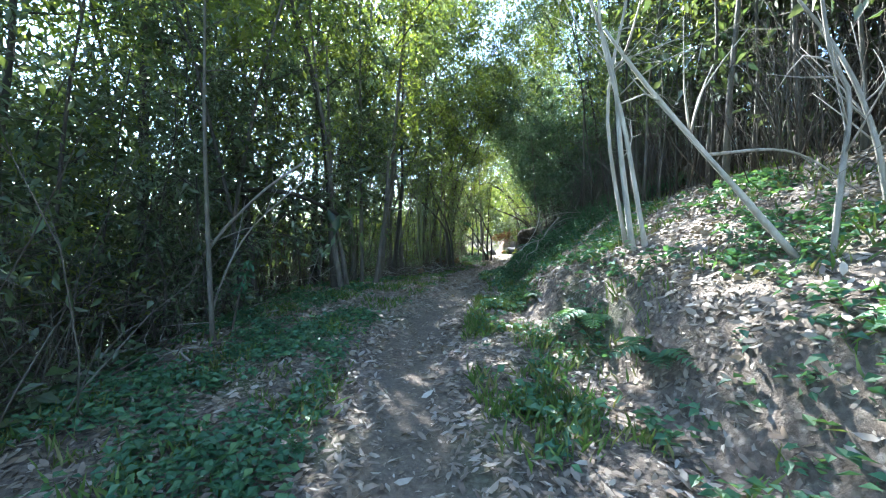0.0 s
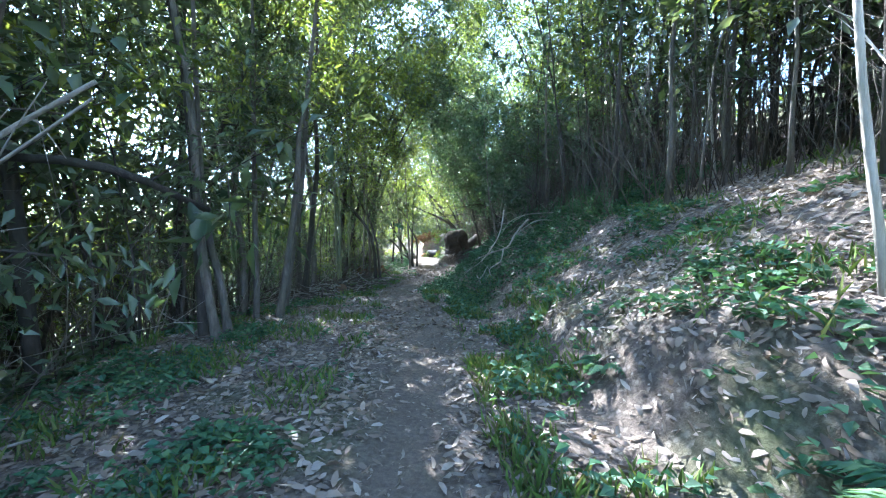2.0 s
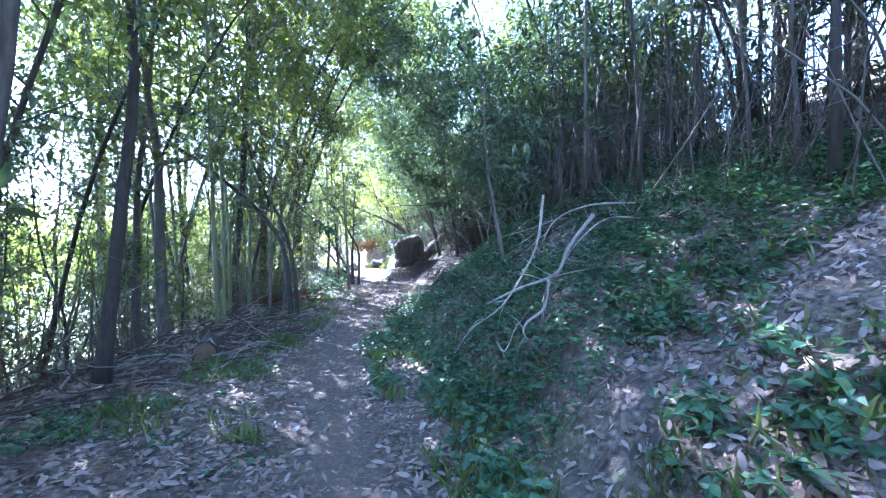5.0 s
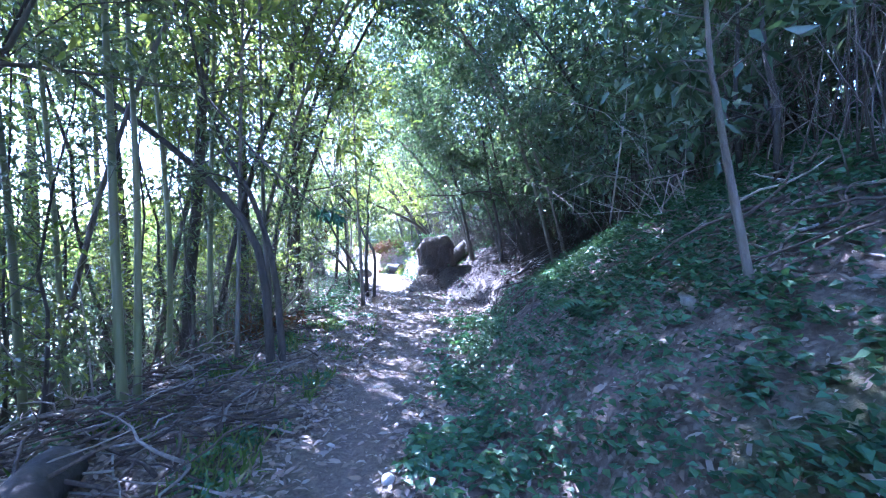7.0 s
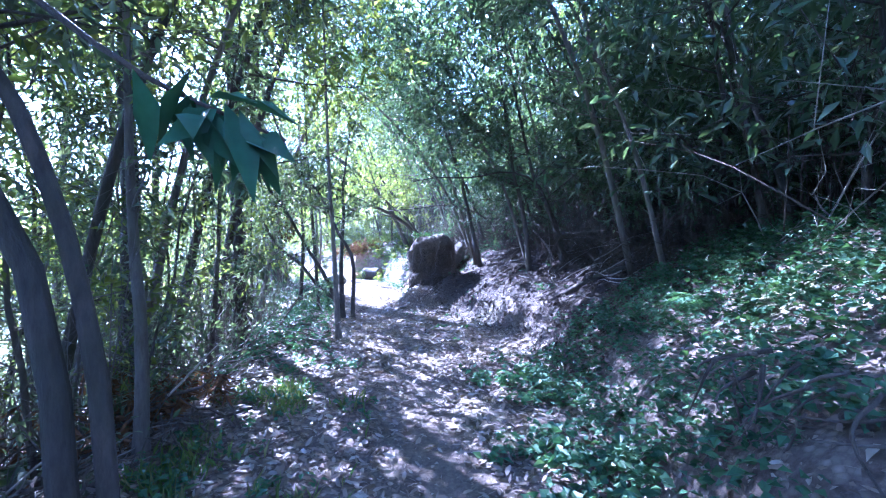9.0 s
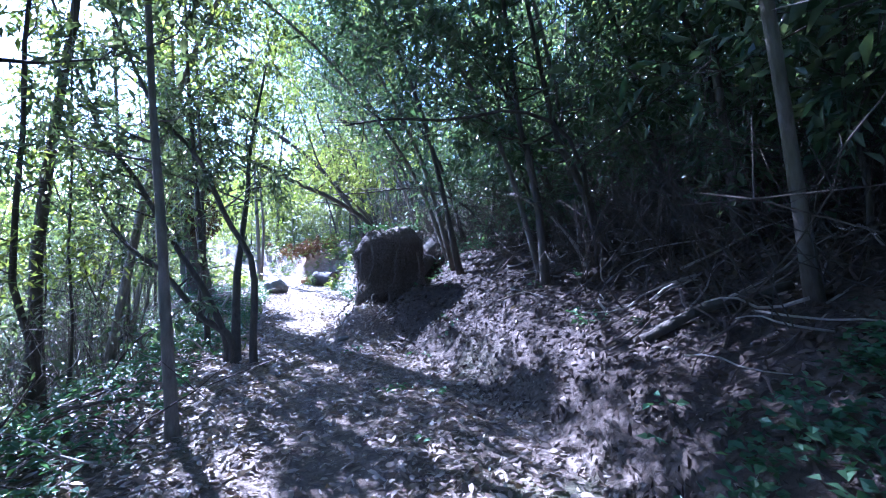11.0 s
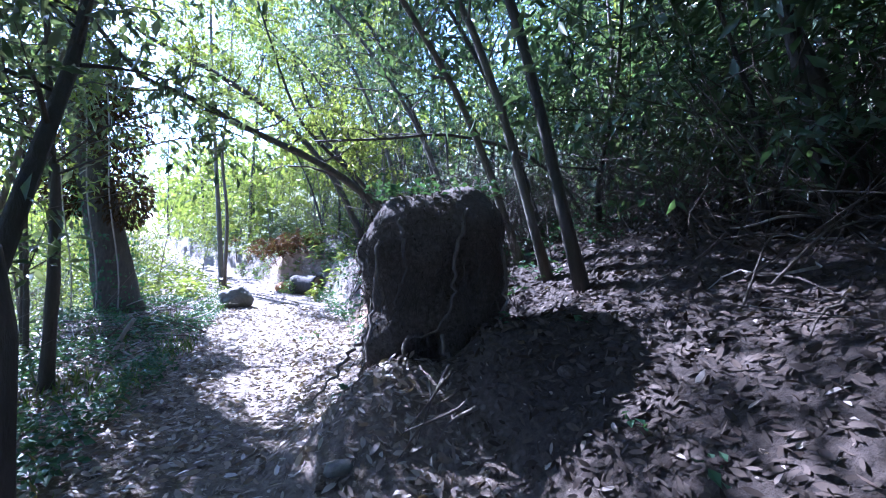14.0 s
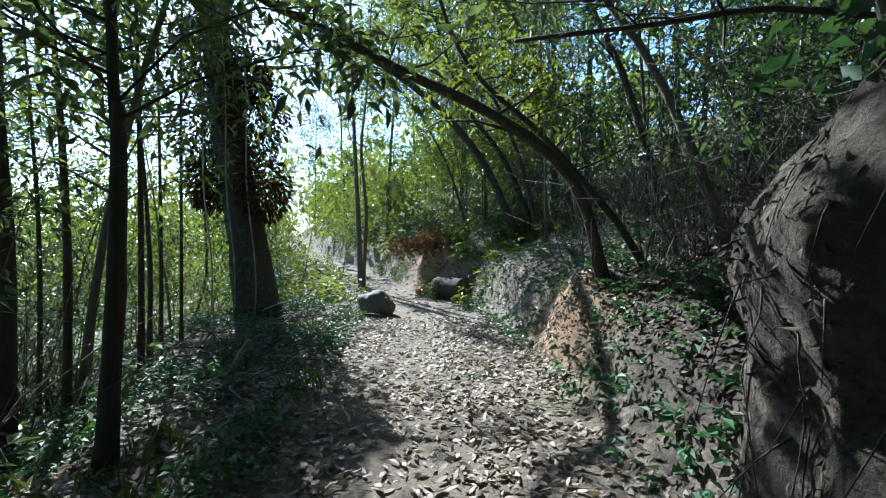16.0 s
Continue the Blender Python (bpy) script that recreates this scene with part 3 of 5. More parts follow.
# First seven trees added to shade path and bank; last five unseen, giving shade.
scatter(tall_kinds(), [(-4.2, 7.0), (-4.6, 9.2), (-4.4, 11.4), (-5.6, 13.4), (-3.9, -0.2), (-6.0, 8.2), (-6.2, 12.2)] + band(rng, 15, -12, 0, -2.6, -8, 1.1) + band(rng, 9, 1, 17, -4.6, -8, 1.2) + band(rng, 16, -10, 9, 5.2, 11, 1.1) + band(rng, 14, 9, 38, 4.6, 11, 1.6, 1, AVOID)
        + [(-9, 36), (-13, 40), (-5, 34), (-8.2, 33), (-7, 42), (-1.5, 33), (-10, 47), (-17, 44)] + band(rng, 5, -20, -13, -6, 6, 2.0), rng)


def overarching():
    """Trees on either side whose crowns meet over the track."""
    r = np.random.default_rng(15)
    # Several are added only to shade the bank and the root plate.
    for k, (y, side, h, over) in enumerate(((0.8, -1, 9, 3.4), (3.3, -1, 9.5, 3.4), (9.3, -1, 9.5, 2.6), (11.2, -1, 9, 2.8), (-3.5, -1, 8, 2.4), (-0.5, -1, 8, 2.6), (2.2, -1, 8.5, 2.6), (4.4, -1, 8, 2.8), (7.0, -1, 8.5, 2.4), (8.8, 1, 6.5, 3.2), (10.3, 1, 7.5, 3.4), (11.6, 1, 6.5, 3.0), (13.0, 1, 6.0, 2.6), (14.3, 1, 7.5, 3.0),
                                            (9.6, 1, 5.5, 2.2), (12.2, 1, 8.5, 3.6), (16.0, 1, 7.5, 3.4), (17.4, 1, 6.0, 2.8), (18.6, 1, 7.0, 3.6), (27.5, 1, 7, 3.2), (17.0, 1, 6.2, 4.0), (20.4, 1, 7.0, 2.8), (22.6, 1, 8.0, 3.0), (24.6, 1, 7.0, 2.6), (5.6, -1, 10.5, 3.6), (8.2, -1, 11, 3.4), (11.5, 1, 11, 3.6), (6.8, 1, 11, 3.4), (14.5, -1, 11, 3.0), (4.6, 1, 12, 3.0), (9.2, 1, 12, 3.4), (9.9, -1, 12, 3.4), (18.2, -1, 6.5, 2.0), (15.3, 1, 9.5, 3.2), (13.6, 1, 9, 3.0))):
        edge = float(plan(y, FOOT)) + (3.6 if y < 8 else 2.0) + 0.5 * math.sin(3 * k) if side > 0 else float(plan(y, EDGE)) + 1.2
        x = float(line_x(y)) + side * edge
        b = spot(x, y, 0.1)
        d = np.array([-side * 1.0, r.normal(0, 0.25), 0])
        pts = [b, b + d * 0.25 * over + [0, 0, h * 0.35], b + d * 0.75 * over + [0, 0, h * 0.7], b + d * 1.6 * over + [0, 0, h]]
        make_tree("overarching_tree", "slender tree leaning over the path with a yellow-green crown", "tree", 2100 + k, spline(pts, 14), r.uniform(0.03, 0.045) if y < 8 or (side > 0 and y < 15) else r.uniform(0.045, 0.07), M_BARK_DARK if k % 2 else M_BARK, M_LEAF_DARK if (8 < y < 18 or 20 < y < 23) and side > 0 else M_LEAF_SUN if k % 3 else M_LEAF,
                  "trees arching over the path", n_limbs=26, limb_len=2.3 if y < 8 else 2.0, leaf_n=3700 if h > 10 else 3300 if y < 18 else 2300, leaf_len=0.14, crown_from=0.32, twigs=6, loose=0.14, sides=8)


overarching()


def far_woods():
    """Sunlit foliage of the far side of the valley and of the woods beyond the bend."""
    r = np.random.default_rng(77)
    g = Geo()
    n = 480
    ahead = r.random(n) < 0.5
    y = np.where(ahead, r.uniform(33, 85, n), r.uniform(-45, 60, n))
    s = np.where(ahead, r.uniform(-22, 38, n), -r.uniform(15, 55, n))
    ok = np.abs(s) > 2.5
    y, s = y[ok], s[ok]
    n = len(y)
    x = line_x(y) + s
    z = ground_z(x, y)
    h = r.uniform(2.5, 8, n)
    w = r.uniform(1.5, 3.5, n)
    k = np.repeat(np.arange(n), 120)
    d = sphere_dirs(r, len(k)) * (r.random((len(k), 1)) ** 0.4)
    p = np.stack([x[k], y[k], z[k] + h[k] * 0.55], 1) + d * np.stack([w[k], w[k], h[k] * 0.6], 1)
    L = r.uniform(0.4, 0.85, len(k))
    leaves(g, p, r.normal(size=p.shape) + [0, 0, -0.3], r.normal(size=p.shape) + [0, 0, 1], L, L * 0.5)
    tagged(new("far_woods", g.mesh("far_woods", M_LEAF_SUN, False)), "distant sunlit woodland across the valley", "woods", kind="stuff")


far_woods()


# ---- single trees along the walk ----
SEED = iter(range(1000, 2000))


def hero(name, label, category, pts, r, bark, leaf, **kw):
    return make_tree(name, label, category, next(SEED), spline(pts, 18), r, bark, leaf, **kw)


hero("grey_sapling", "slim grey stem at the edge of the path", "tree", [(-1.19, -5.53, -0.12), (-1.25, -5.53, 1.17), (-1.29, -5.52, 2.33), (-1.29, -5.50, 3.49), (-1.30, -5.48, 5.69)], 0.028, M_BARK, M_LEAF, n_limbs=7, limb_len=0.7, leaf_n=120, leaf_len=0.1, crown_from=0.5, sides=9, taper=0.7)
hero("leaning_tree", "dark leaning trunk rising out of the thicket", "tree", [(-3.16, -2.95, -0.37), (-3.16, -2.95, 0.10), (-3.40, -3.00, 2.27), (-3.87, -3.15, 3.95), (-4.39, -3.31, 5.23), (-5.28, -3.60, 9.44)], 0.083, M_BARK_DARK, M_LEAF, n_limbs=12, limb_len=2, leaf_n=2500, leaf_len=0.13, crown_from=0.5, sides=9, taper=0.7)
hero("leaning_tree", "dark leaning trunk rising out of the thicket", "tree", [(-2.27, -1.87, 0.04), (-2.27, -1.87, 0.23), (-2.44, -1.88, 2.93), (-2.76, -1.97, 4.55), (-3.07, -2.06, 5.63), (-3.73, -2.27, 9.93)], 0.081, M_BARK_DARK, M_LEAF, n_limbs=12, limb_len=2, leaf_n=2500, leaf_len=0.13, crown_from=0.5, sides=9, taper=0.7)
hero("willow_sapling", "grey willow stem with a wavy trunk", "tree", [(-1.90, -2.13, 0.04), (-2.08, -2.15, 1.14), (-2.20, -2.15, 2.80), (-2.38, -2.18, 3.82), (-2.64, -2.22, 6.54)], 0.057, M_BARK, M_LEAF, n_limbs=12, limb_len=1.1, leaf_n=900, leaf_len=0.1, crown_from=0.5, sides=9, taper=0.7)
hero("willow_sapling", "straight grey willow stem at the path edge", "tree", [(-2.36, -0.69, 0.01), (-2.36, -0.69, 0.21), (-2.40, -0.66, 2.33), (-2.42, -0.64, 4.17), (-2.45, -0.61, 6.92)], 0.057, M_BARK, M_LEAF, n_limbs=12, limb_len=1.1, leaf_n=900, leaf_len=0.1, crown_from=0.5, sides=9, taper=0.7)
hero("willow_sapling", "grey willow stem with a wavy trunk", "tree", [(-2.57, 0.49, -0.05), (-2.57, 0.49, 0.21), (-2.32, 0.59, 2.21), (-2.24, 0.64, 3.61), (-2.04, 0.73, 5.77), (-1.93, 0.78, 7.96)], 0.081, M_BARK, M_LEAF, n_limbs=12, limb_len=1.1, leaf_n=900, leaf_len=0.1, crown_from=0.5, sides=9, taper=0.7)
hero("willow_tree", "pale grey willow trunk with a kinked stem", "tree", [(-2.78, -0.36, -0.01), (-2.78, -0.36, 0.99), (-2.93, -0.35, 2.02), (-2.77, -0.32, 2.94), (-2.65, -0.30, 3.56), (-2.34, -0.26, 6.28)], 0.063, M_BARK, M_LEAF, n_limbs=12, limb_len=1.1, leaf_n=1400, leaf_len=0.1, crown_from=0.5, sides=9, taper=0.7)
hero("willow_tree", "grey-brown willow trunk leaning over the path edge", "tree", [(-2.12, -0.54, 0.01), (-1.97, -0.52, 1.01), (-1.85, -0.49, 1.99), (-1.82, -0.48, 2.72), (-1.68, -0.46, 3.45), (-1.41, -0.42, 6.17)], 0.060, M_BARK, M_LEAF, n_limbs=12, limb_len=1.1, leaf_n=1400, leaf_len=0.1, crown_from=0.5, sides=9, taper=0.7)
hero("willow_tree", "thick leaning grey willow trunk", "tree", [(-2.00, -1.82, 0.04), (-2.10, -1.81, 0.69), (-2.29, -1.81, 1.45), (-2.39, -1.79, 2.73), (-2.48, -1.77, 4.92)], 0.059, M_BARK, M_LEAF, n_limbs=12, limb_len=1.1, leaf_n=1200, leaf_len=0.1, crown_from=0.5, sides=9, taper=0.7)
hero("willow_sapling", "grey willow stem with a wavy trunk", "tree", [(-3.09, 2.22, -0.02), (-2.92, 2.25, 1.60), (-2.81, 2.28, 2.88), (-2.88, 2.30, 4.17), (-2.83, 2.32, 5.02), (-2.77, 2.34, 7.22)], 0.068, M_BARK_DARK, M_LEAF, n_limbs=12, limb_len=1.1, leaf_n=900, leaf_len=0.1, crown_from=0.5, sides=9, taper=0.7)
hero("pale_sapling", "straight pale stem on the bank", "tree", [(4.19, 0.71, 2.06), (4.13, 0.72, 3.05), (4.08, 0.74, 3.95), (3.99, 0.76, 7.25)], 0.029, M_BARK_PALE, M_LEAF, n_limbs=6, limb_len=0.8, leaf_n=300, leaf_len=0.1, crown_from=0.5, sides=9, taper=0.7)
hero("stout_tree", "stout grey-brown trunk at the edge of the brush", "tree", [(-3.68, 4.00, -0.08), (-3.68, 4.00, 0.16), (-3.73, 4.00, 1.24), (-3.76, 4.00, 2.56), (-3.92, 4.00, 3.61), (-4.18, 3.99, 6.89)], 0.097, M_BARK, M_LEAF, n_limbs=12, limb_len=1.6, leaf_n=1600, leaf_len=0.1, crown_from=0.5, sides=9, taper=0.7)
hero("stout_tree", "stout grey-brown trunk at the edge of the brush", "tree", [(-4.22, 4.20, -0.33), (-4.22, 4.20, 0.19), (-4.20, 4.20, 1.24), (-4.17, 4.20, 2.35), (-4.03, 4.20, 3.40), (-3.80, 4.19, 6.68)], 0.073, M_BARK, M_LEAF, n_limbs=12, limb_len=1.6, leaf_n=900, leaf_len=0.1, crown_from=0.5, sides=9, taper=0.7)
hero("leaning_tree", "dark trunk bending far over into the canes", "tree", [(-2.76, 6.19, -0.08), (-2.76, 6.19, 0.12), (-2.88, 6.18, 1.26), (-3.35, 6.16, 1.98), (-4.20, 6.13, 2.71), (-5.40, 6.09, 3.53), (-6.29, 6.05, 4.10), (-7.04, 6.02, 5.34)], 0.058, M_BARK_DARK, M_LEAF, n_limbs=12, limb_len=1.1, leaf_n=700, leaf_len=0.1, crown_from=0.6, sides=9, taper=0.7)
hero("leaning_tree", "dark trunk standing in a clump", "tree", [(-2.67, 6.29, -0.08), (-2.67, 6.29, 0.16), (-2.76, 6.29, 1.06), (-2.99, 6.28, 1.84), (-3.31, 6.27, 2.42), (-3.63, 6.25, 3.38), (-4.01, 6.24, 5.52)], 0.048, M_BARK_DARK, M_LEAF, n_limbs=12, limb_len=1.1, leaf_n=700, leaf_len=0.1, crown_from=0.5, sides=9, taper=0.7)
hero("green_cane", "upright green cane standing in dead brush", "cane", [(-3.39, 4.87, -0.08), (-3.46, 4.86, 1.36), (-3.50, 4.86, 2.42), (-3.54, 4.85, 3.34), (-3.59, 4.85, 5.54)], 0.041, M_CANE, M_LEAF, n_limbs=7, limb_len=0.7, leaf_n=200, leaf_len=0.1, crown_from=0.55, sides=9, taper=0.5)
hero("green_cane", "upright green cane standing in dead brush", "cane", [(-3.42, 5.06, -0.09), (-3.42, 5.06, 1.37), (-3.46, 5.06, 2.49), (-3.51, 5.05, 3.46), (-3.57, 5.05, 5.66)], 0.032, M_CANE, M_LEAF, n_limbs=7, limb_len=0.7, leaf_n=200, leaf_len=0.1, crown_from=0.55, sides=9, taper=0.5)
hero("green_cane", "upright green cane standing in dead brush", "cane", [(-4.21, 5.24, -0.35), (-4.21, 5.24, -0.15), (-4.31, 5.23, 1.37), (-4.41, 5.22, 2.55), (-4.51, 5.22, 3.58), (-4.63, 5.21, 5.77)], 0.032, M_CANE, M_LEAF, n_limbs=7, limb_len=0.7, leaf_n=200, leaf_len=0.1, crown_from=0.55, sides=9, taper=0.5)
hero("green_cane", "upright green cane standing in dead brush", "cane", [(-3.89, 6.15, -0.20), (-3.89, 6.15, 1.38), (-4.01, 6.14, 2.84), (-4.14, 6.13, 4.10), (-4.26, 6.12, 6.29)], 0.033, M_CANE, M_LEAF, n_limbs=7, limb_len=0.7, leaf_n=200, leaf_len=0.1, crown_from=0.55, sides=9, taper=0.5)
hero("green_cane", "upright green cane standing in dead brush", "cane", [(-3.84, 6.85, -0.21), (-3.84, 6.85, 1.40), (-3.81, 6.85, 3.06), (-3.78, 6.84, 4.51), (-3.76, 6.84, 6.71)], 0.038, M_CANE, M_LEAF, n_limbs=7, limb_len=0.7, leaf_n=200, leaf_len=0.1, crown_from=0.55, sides=9, taper=0.5)
hero("green_cane", "upright green cane standing in dead brush", "cane", [(-4.41, 5.03, -0.42), (-4.41, 5.03, -0.07), (-4.51, 5.02, 1.37), (-4.63, 5.02, 2.49), (-4.75, 5.01, 3.46), (-4.90, 5.00, 5.65)], 0.039, M_CANE, M_LEAF, n_limbs=7, limb_len=0.7, leaf_n=200, leaf_len=0.1, crown_from=0.55, sides=9, taper=0.5)
hero("pale_sapling", "thin pale upright stem beside the canes", "tree", [(-3.18, 6.27, -0.07), (-3.18, 6.27, 0.22), (-3.15, 6.27, 2.22), (-3.12, 6.27, 4.16), (-3.10, 6.27, 5.81)], 0.031, M_BARK, M_LEAF, n_limbs=7, limb_len=0.7, leaf_n=120, leaf_len=0.1, crown_from=0.5, sides=9, taper=0.7)
hero("slim_tree", "slim bluish-grey trunk among ground ivy", "tree", [(0.93, 3.82, 0.99), (0.82, 3.82, 1.58), (0.72, 3.81, 2.13), (0.68, 3.81, 2.46), (0.58, 3.80, 4.11)], 0.027, M_BARK, M_LEAF_DARK, n_limbs=12, limb_len=1.1, leaf_n=900, leaf_len=0.12, crown_from=0.5, sides=9, taper=0.7)
hero("path_side_tree", "grey-brown trunk standing close beside the path", "tree", [(-3.38, 7.53, -0.07), (-3.38, 7.53, 0.78), (-3.44, 7.53, 1.54), (-3.48, 7.53, 2.69), (-3.53, 7.53, 5.44)], 0.050, M_BARK, M_LEAF, n_limbs=7, limb_len=0.7, leaf_n=120, leaf_len=0.1, crown_from=0.5, sides=9, taper=0.7)
hero("grey_pole_tree", "straight bare grey trunk at the path edge", "tree", [(-2.84, 11.23, -0.07), (-2.89, 11.23, 0.87), (-2.94, 11.23, 1.81), (-3.00, 11.23, 2.76), (-3.12, 11.24, 6.06)], 0.050, M_BARK, M_LEAF, n_limbs=12, limb_len=1.1, leaf_n=600, leaf_len=0.1, crown_from=0.5, sides=9, taper=0.7)
hero("clump_tree", "dark crooked trunk in a leaning clump", "tree", [(-3.03, 13.49, -0.12), (-3.03, 13.49, 0.28), (-3.04, 13.49, 1.20), (-3.36, 13.51, 1.77), (-3.71, 13.54, 2.52), (-4.35, 13.59, 3.32), (-5.10, 13.64, 5.25)], 0.054, M_BARK_DARK, M_LEAF, n_limbs=12, limb_len=1.1, leaf_n=1200, leaf_len=0.1, crown_from=0.5, sides=9, taper=0.7)
hero("clump_tree", "dark forked trunk in a leaning clump", "tree", [(-3.22, 13.45, -0.12), (-3.32, 13.72, 0.83), (-3.36, 13.97, 1.4), (-3.40, 14.38, 2.25), (-3.47, 14.65, 2.85), (-3.40, 15.2, 4.4)], 0.06, M_BARK_DARK, M_LEAF, n_limbs=12, limb_len=1.1, leaf_n=800, leaf_len=0.1, crown_from=0.5, sides=9, taper=0.7)
hero("clump_tree", "dark crooked trunk in a leaning clump", "tree", [(-3.36, 13.52, -0.10), (-3.36, 13.52, 0.23), (-3.62, 13.54, 0.85), (-4.02, 13.57, 1.47), (-4.50, 13.60, 2.30), (-4.94, 13.63, 2.92), (-5.64, 13.69, 4.90)], 0.054, M_BARK_DARK, M_LEAF, n_limbs=12, limb_len=1.1, leaf_n=900, leaf_len=0.1, crown_from=0.5, sides=9, taper=0.7)
hero("clump_tree", "dark low-leaning trunk in a clump", "tree", [(-3.31, 13.51, -0.11), (-3.31, 13.51, 0.28), (-3.71, 13.54, 0.58), (-4.15, 13.58, 1.11), (-4.68, 13.62, 1.55), (-5.37, 13.67, 2.88)], 0.058, M_BARK_DARK, M_LEAF, n_limbs=12, limb_len=1.1, leaf_n=500, leaf_len=0.1, crown_from=0.5, sides=9, taper=0.7)
hero("clump_tree", "dark upright trunk in a leaning clump", "tree", [(-3.97, 14.42, -0.12), (-3.97, 14.42, 0.05), (-4.08, 14.42, 1.60), (-4.19, 14.43, 2.98), (-4.25, 14.43, 3.81), (-4.33, 14.43, 6.01)], 0.054, M_BARK_DARK, M_LEAF, n_limbs=12, limb_len=1.1, leaf_n=900, leaf_len=0.1, crown_from=0.5, sides=9, taper=0.7)
hero("bank_tree", "dark trunk with peeling bark on the shaded bank", "tree", [(1.10, 12.53, 1.12), (0.88, 12.55, 1.91), (0.70, 12.56, 2.31), (0.45, 12.58, 2.95), (-0.20, 12.63, 6.13)], 0.063, M_BARK_DARK, M_LEAF_DARK, n_limbs=12, limb_len=2.2, leaf_n=2200, leaf_len=0.12, crown_from=0.5, sides=9, taper=0.7)
hero("bank_tree", "dark upright trunk on the shaded bank", "tree", [(0.48, 12.78, 0.91), (0.41, 12.79, 1.72), (0.27, 12.80, 2.49), (0.14, 12.81, 3.07), (-0.27, 12.83, 6.32)], 0.061, M_BARK_DARK, M_LEAF_DARK, n_limbs=12, limb_len=2.2, leaf_n=2200, leaf_len=0.12, crown_from=0.5, sides=9, taper=0.7)
hero("bank_tree", "thin dark trunk leaning over the path", "tree", [(1.54, 14.40, 1.54), (0.84, 14.46, 2.84), (0.54, 14.48, 3.57), (0.42, 14.49, 4.06), (0.13, 14.51, 6.22)], 0.054, M_BARK_DARK, M_LEAF, n_limbs=12, limb_len=2, leaf_n=1500, leaf_len=0.1, crown_from=0.5, sides=9, taper=0.7)
hero("arching_tree", "thin dark trunk arching over the path", "tree", [(-1.61, 19.25, 0.85), (-1.94, 18.99, 1.90), (-2.66, 18.67, 2.51), (-3.63, 18.31, 2.94), (-4.46, 17.97, 3.33), (-4.86, 17.70, 3.48), (-5.34, 17.38, 4.15)], 0.072, M_BARK_DARK, M_LEAF_SUN, n_limbs=18, limb_len=1.1, leaf_n=1000, leaf_len=0.1, crown_from=0.3, sides=9, taper=0.7)
hero("arching_tree", "dark trunk arching high over the path", "tree", [(-2.45, 24.75, 1.38), (-3.37, 24.34, 3.38), (-4.76, 23.86, 4.89), (-6.45, 23.33, 5.93), (-7.56, 22.89, 6.42), (-8.08, 22.69, 7.15)], 0.108, M_BARK_DARK, M_LEAF_SUN, n_limbs=18, limb_len=1.6, leaf_n=1100, leaf_len=0.1, crown_from=0.3, sides=9, taper=0.7)
hero("arching_tree", "thin dark trunk arching over the path", "tree", [(-1.15, 19.18, 0.95), (-1.57, 19.11, 1.61), (-2.30, 19.00, 2.46), (-2.90, 18.90, 3.01), (-3.26, 18.84, 3.56), (-3.75, 18.75, 5.06)], 0.048, M_BARK_DARK, M_LEAF_SUN, n_limbs=16, limb_len=1.1, leaf_n=1300, leaf_len=0.1, crown_from=0.3, sides=9, taper=0.7)
hero("arching_tree", "dark trunk leaning from the bank", "tree", [(-2.10, 25.15, 1.74), (-2.86, 25.02, 3.51), (-3.83, 24.86, 4.92), (-4.68, 24.72, 7.40)], 0.087, M_BARK_DARK, M_LEAF_SUN, n_limbs=16, limb_len=1.1, leaf_n=1500, leaf_len=0.1, crown_from=0.3, sides=9, taper=0.7)
# High crowns of both upright trees are added to shade the bank opposite.
hero("upright_tree", "dark upright trunk on the lower side", "tree", [(-5.00, 16.43, -0.15), (-4.93, 16.44, 1.03), (-4.92, 16.44, 2.04), (-4.96, 16.43, 2.70), (-5.2, 16.40, 10.0)], 0.062, M_BARK_DARK, M_LEAF, n_limbs=24, limb_len=2.6, leaf_n=3000, leaf_len=0.15, crown_from=0.64, twigs=5, loose=0.2, sides=9, taper=0.7)
hero("upright_tree", "dark upright trunk on the lower side", "tree", [(-6.80, 17.21, -0.72), (-6.80, 17.21, 0.95), (-6.86, 17.20, 2.14), (-6.90, 17.19, 3.32), (-7.1, 17.15, 10.5)], 0.075, M_BARK_DARK, M_LEAF, n_limbs=24, limb_len=2.6, leaf_n=3000, leaf_len=0.15, crown_from=0.64, twigs=5, loose=0.2, sides=9, taper=0.7)
hero("pole_sapling", "thin dark straight pole stem", "tree", [(-7.22, 18.05, -0.63), (-7.22, 18.05, 1.18), (-7.30, 18.04, 2.66), (-7.39, 18.02, 3.85), (-7.50, 18.00, 6.59)], 0.047, M_BARK_DARK, M_LEAF, n_limbs=7, limb_len=0.7, leaf_n=300, leaf_len=0.1, crown_from=0.5, sides=9, taper=0.7)
hero("pole_sapling", "thin dark straight pole stem", "tree", [(-7.21, 19.07, -0.37), (-7.21, 19.07, 1.17), (-7.35, 19.04, 2.98), (-7.49, 19.01, 4.43), (-7.64, 18.99, 7.17)], 0.035, M_BARK_DARK, M_LEAF, n_limbs=7, limb_len=0.7, leaf_n=300, leaf_len=0.1, crown_from=0.5, sides=9, taper=0.7)
hero("pole_sapling", "thin dark straight pole stem", "tree", [(-7.19, 19.58, -0.21), (-7.19, 19.58, 1.17), (-7.19, 19.57, 3.14), (-7.18, 19.57, 4.72), (-7.17, 19.57, 7.47)], 0.028, M_BARK_DARK, M_LEAF, n_limbs=7, limb_len=0.7, leaf_n=300, leaf_len=0.1, crown_from=0.5, sides=9, taper=0.7)
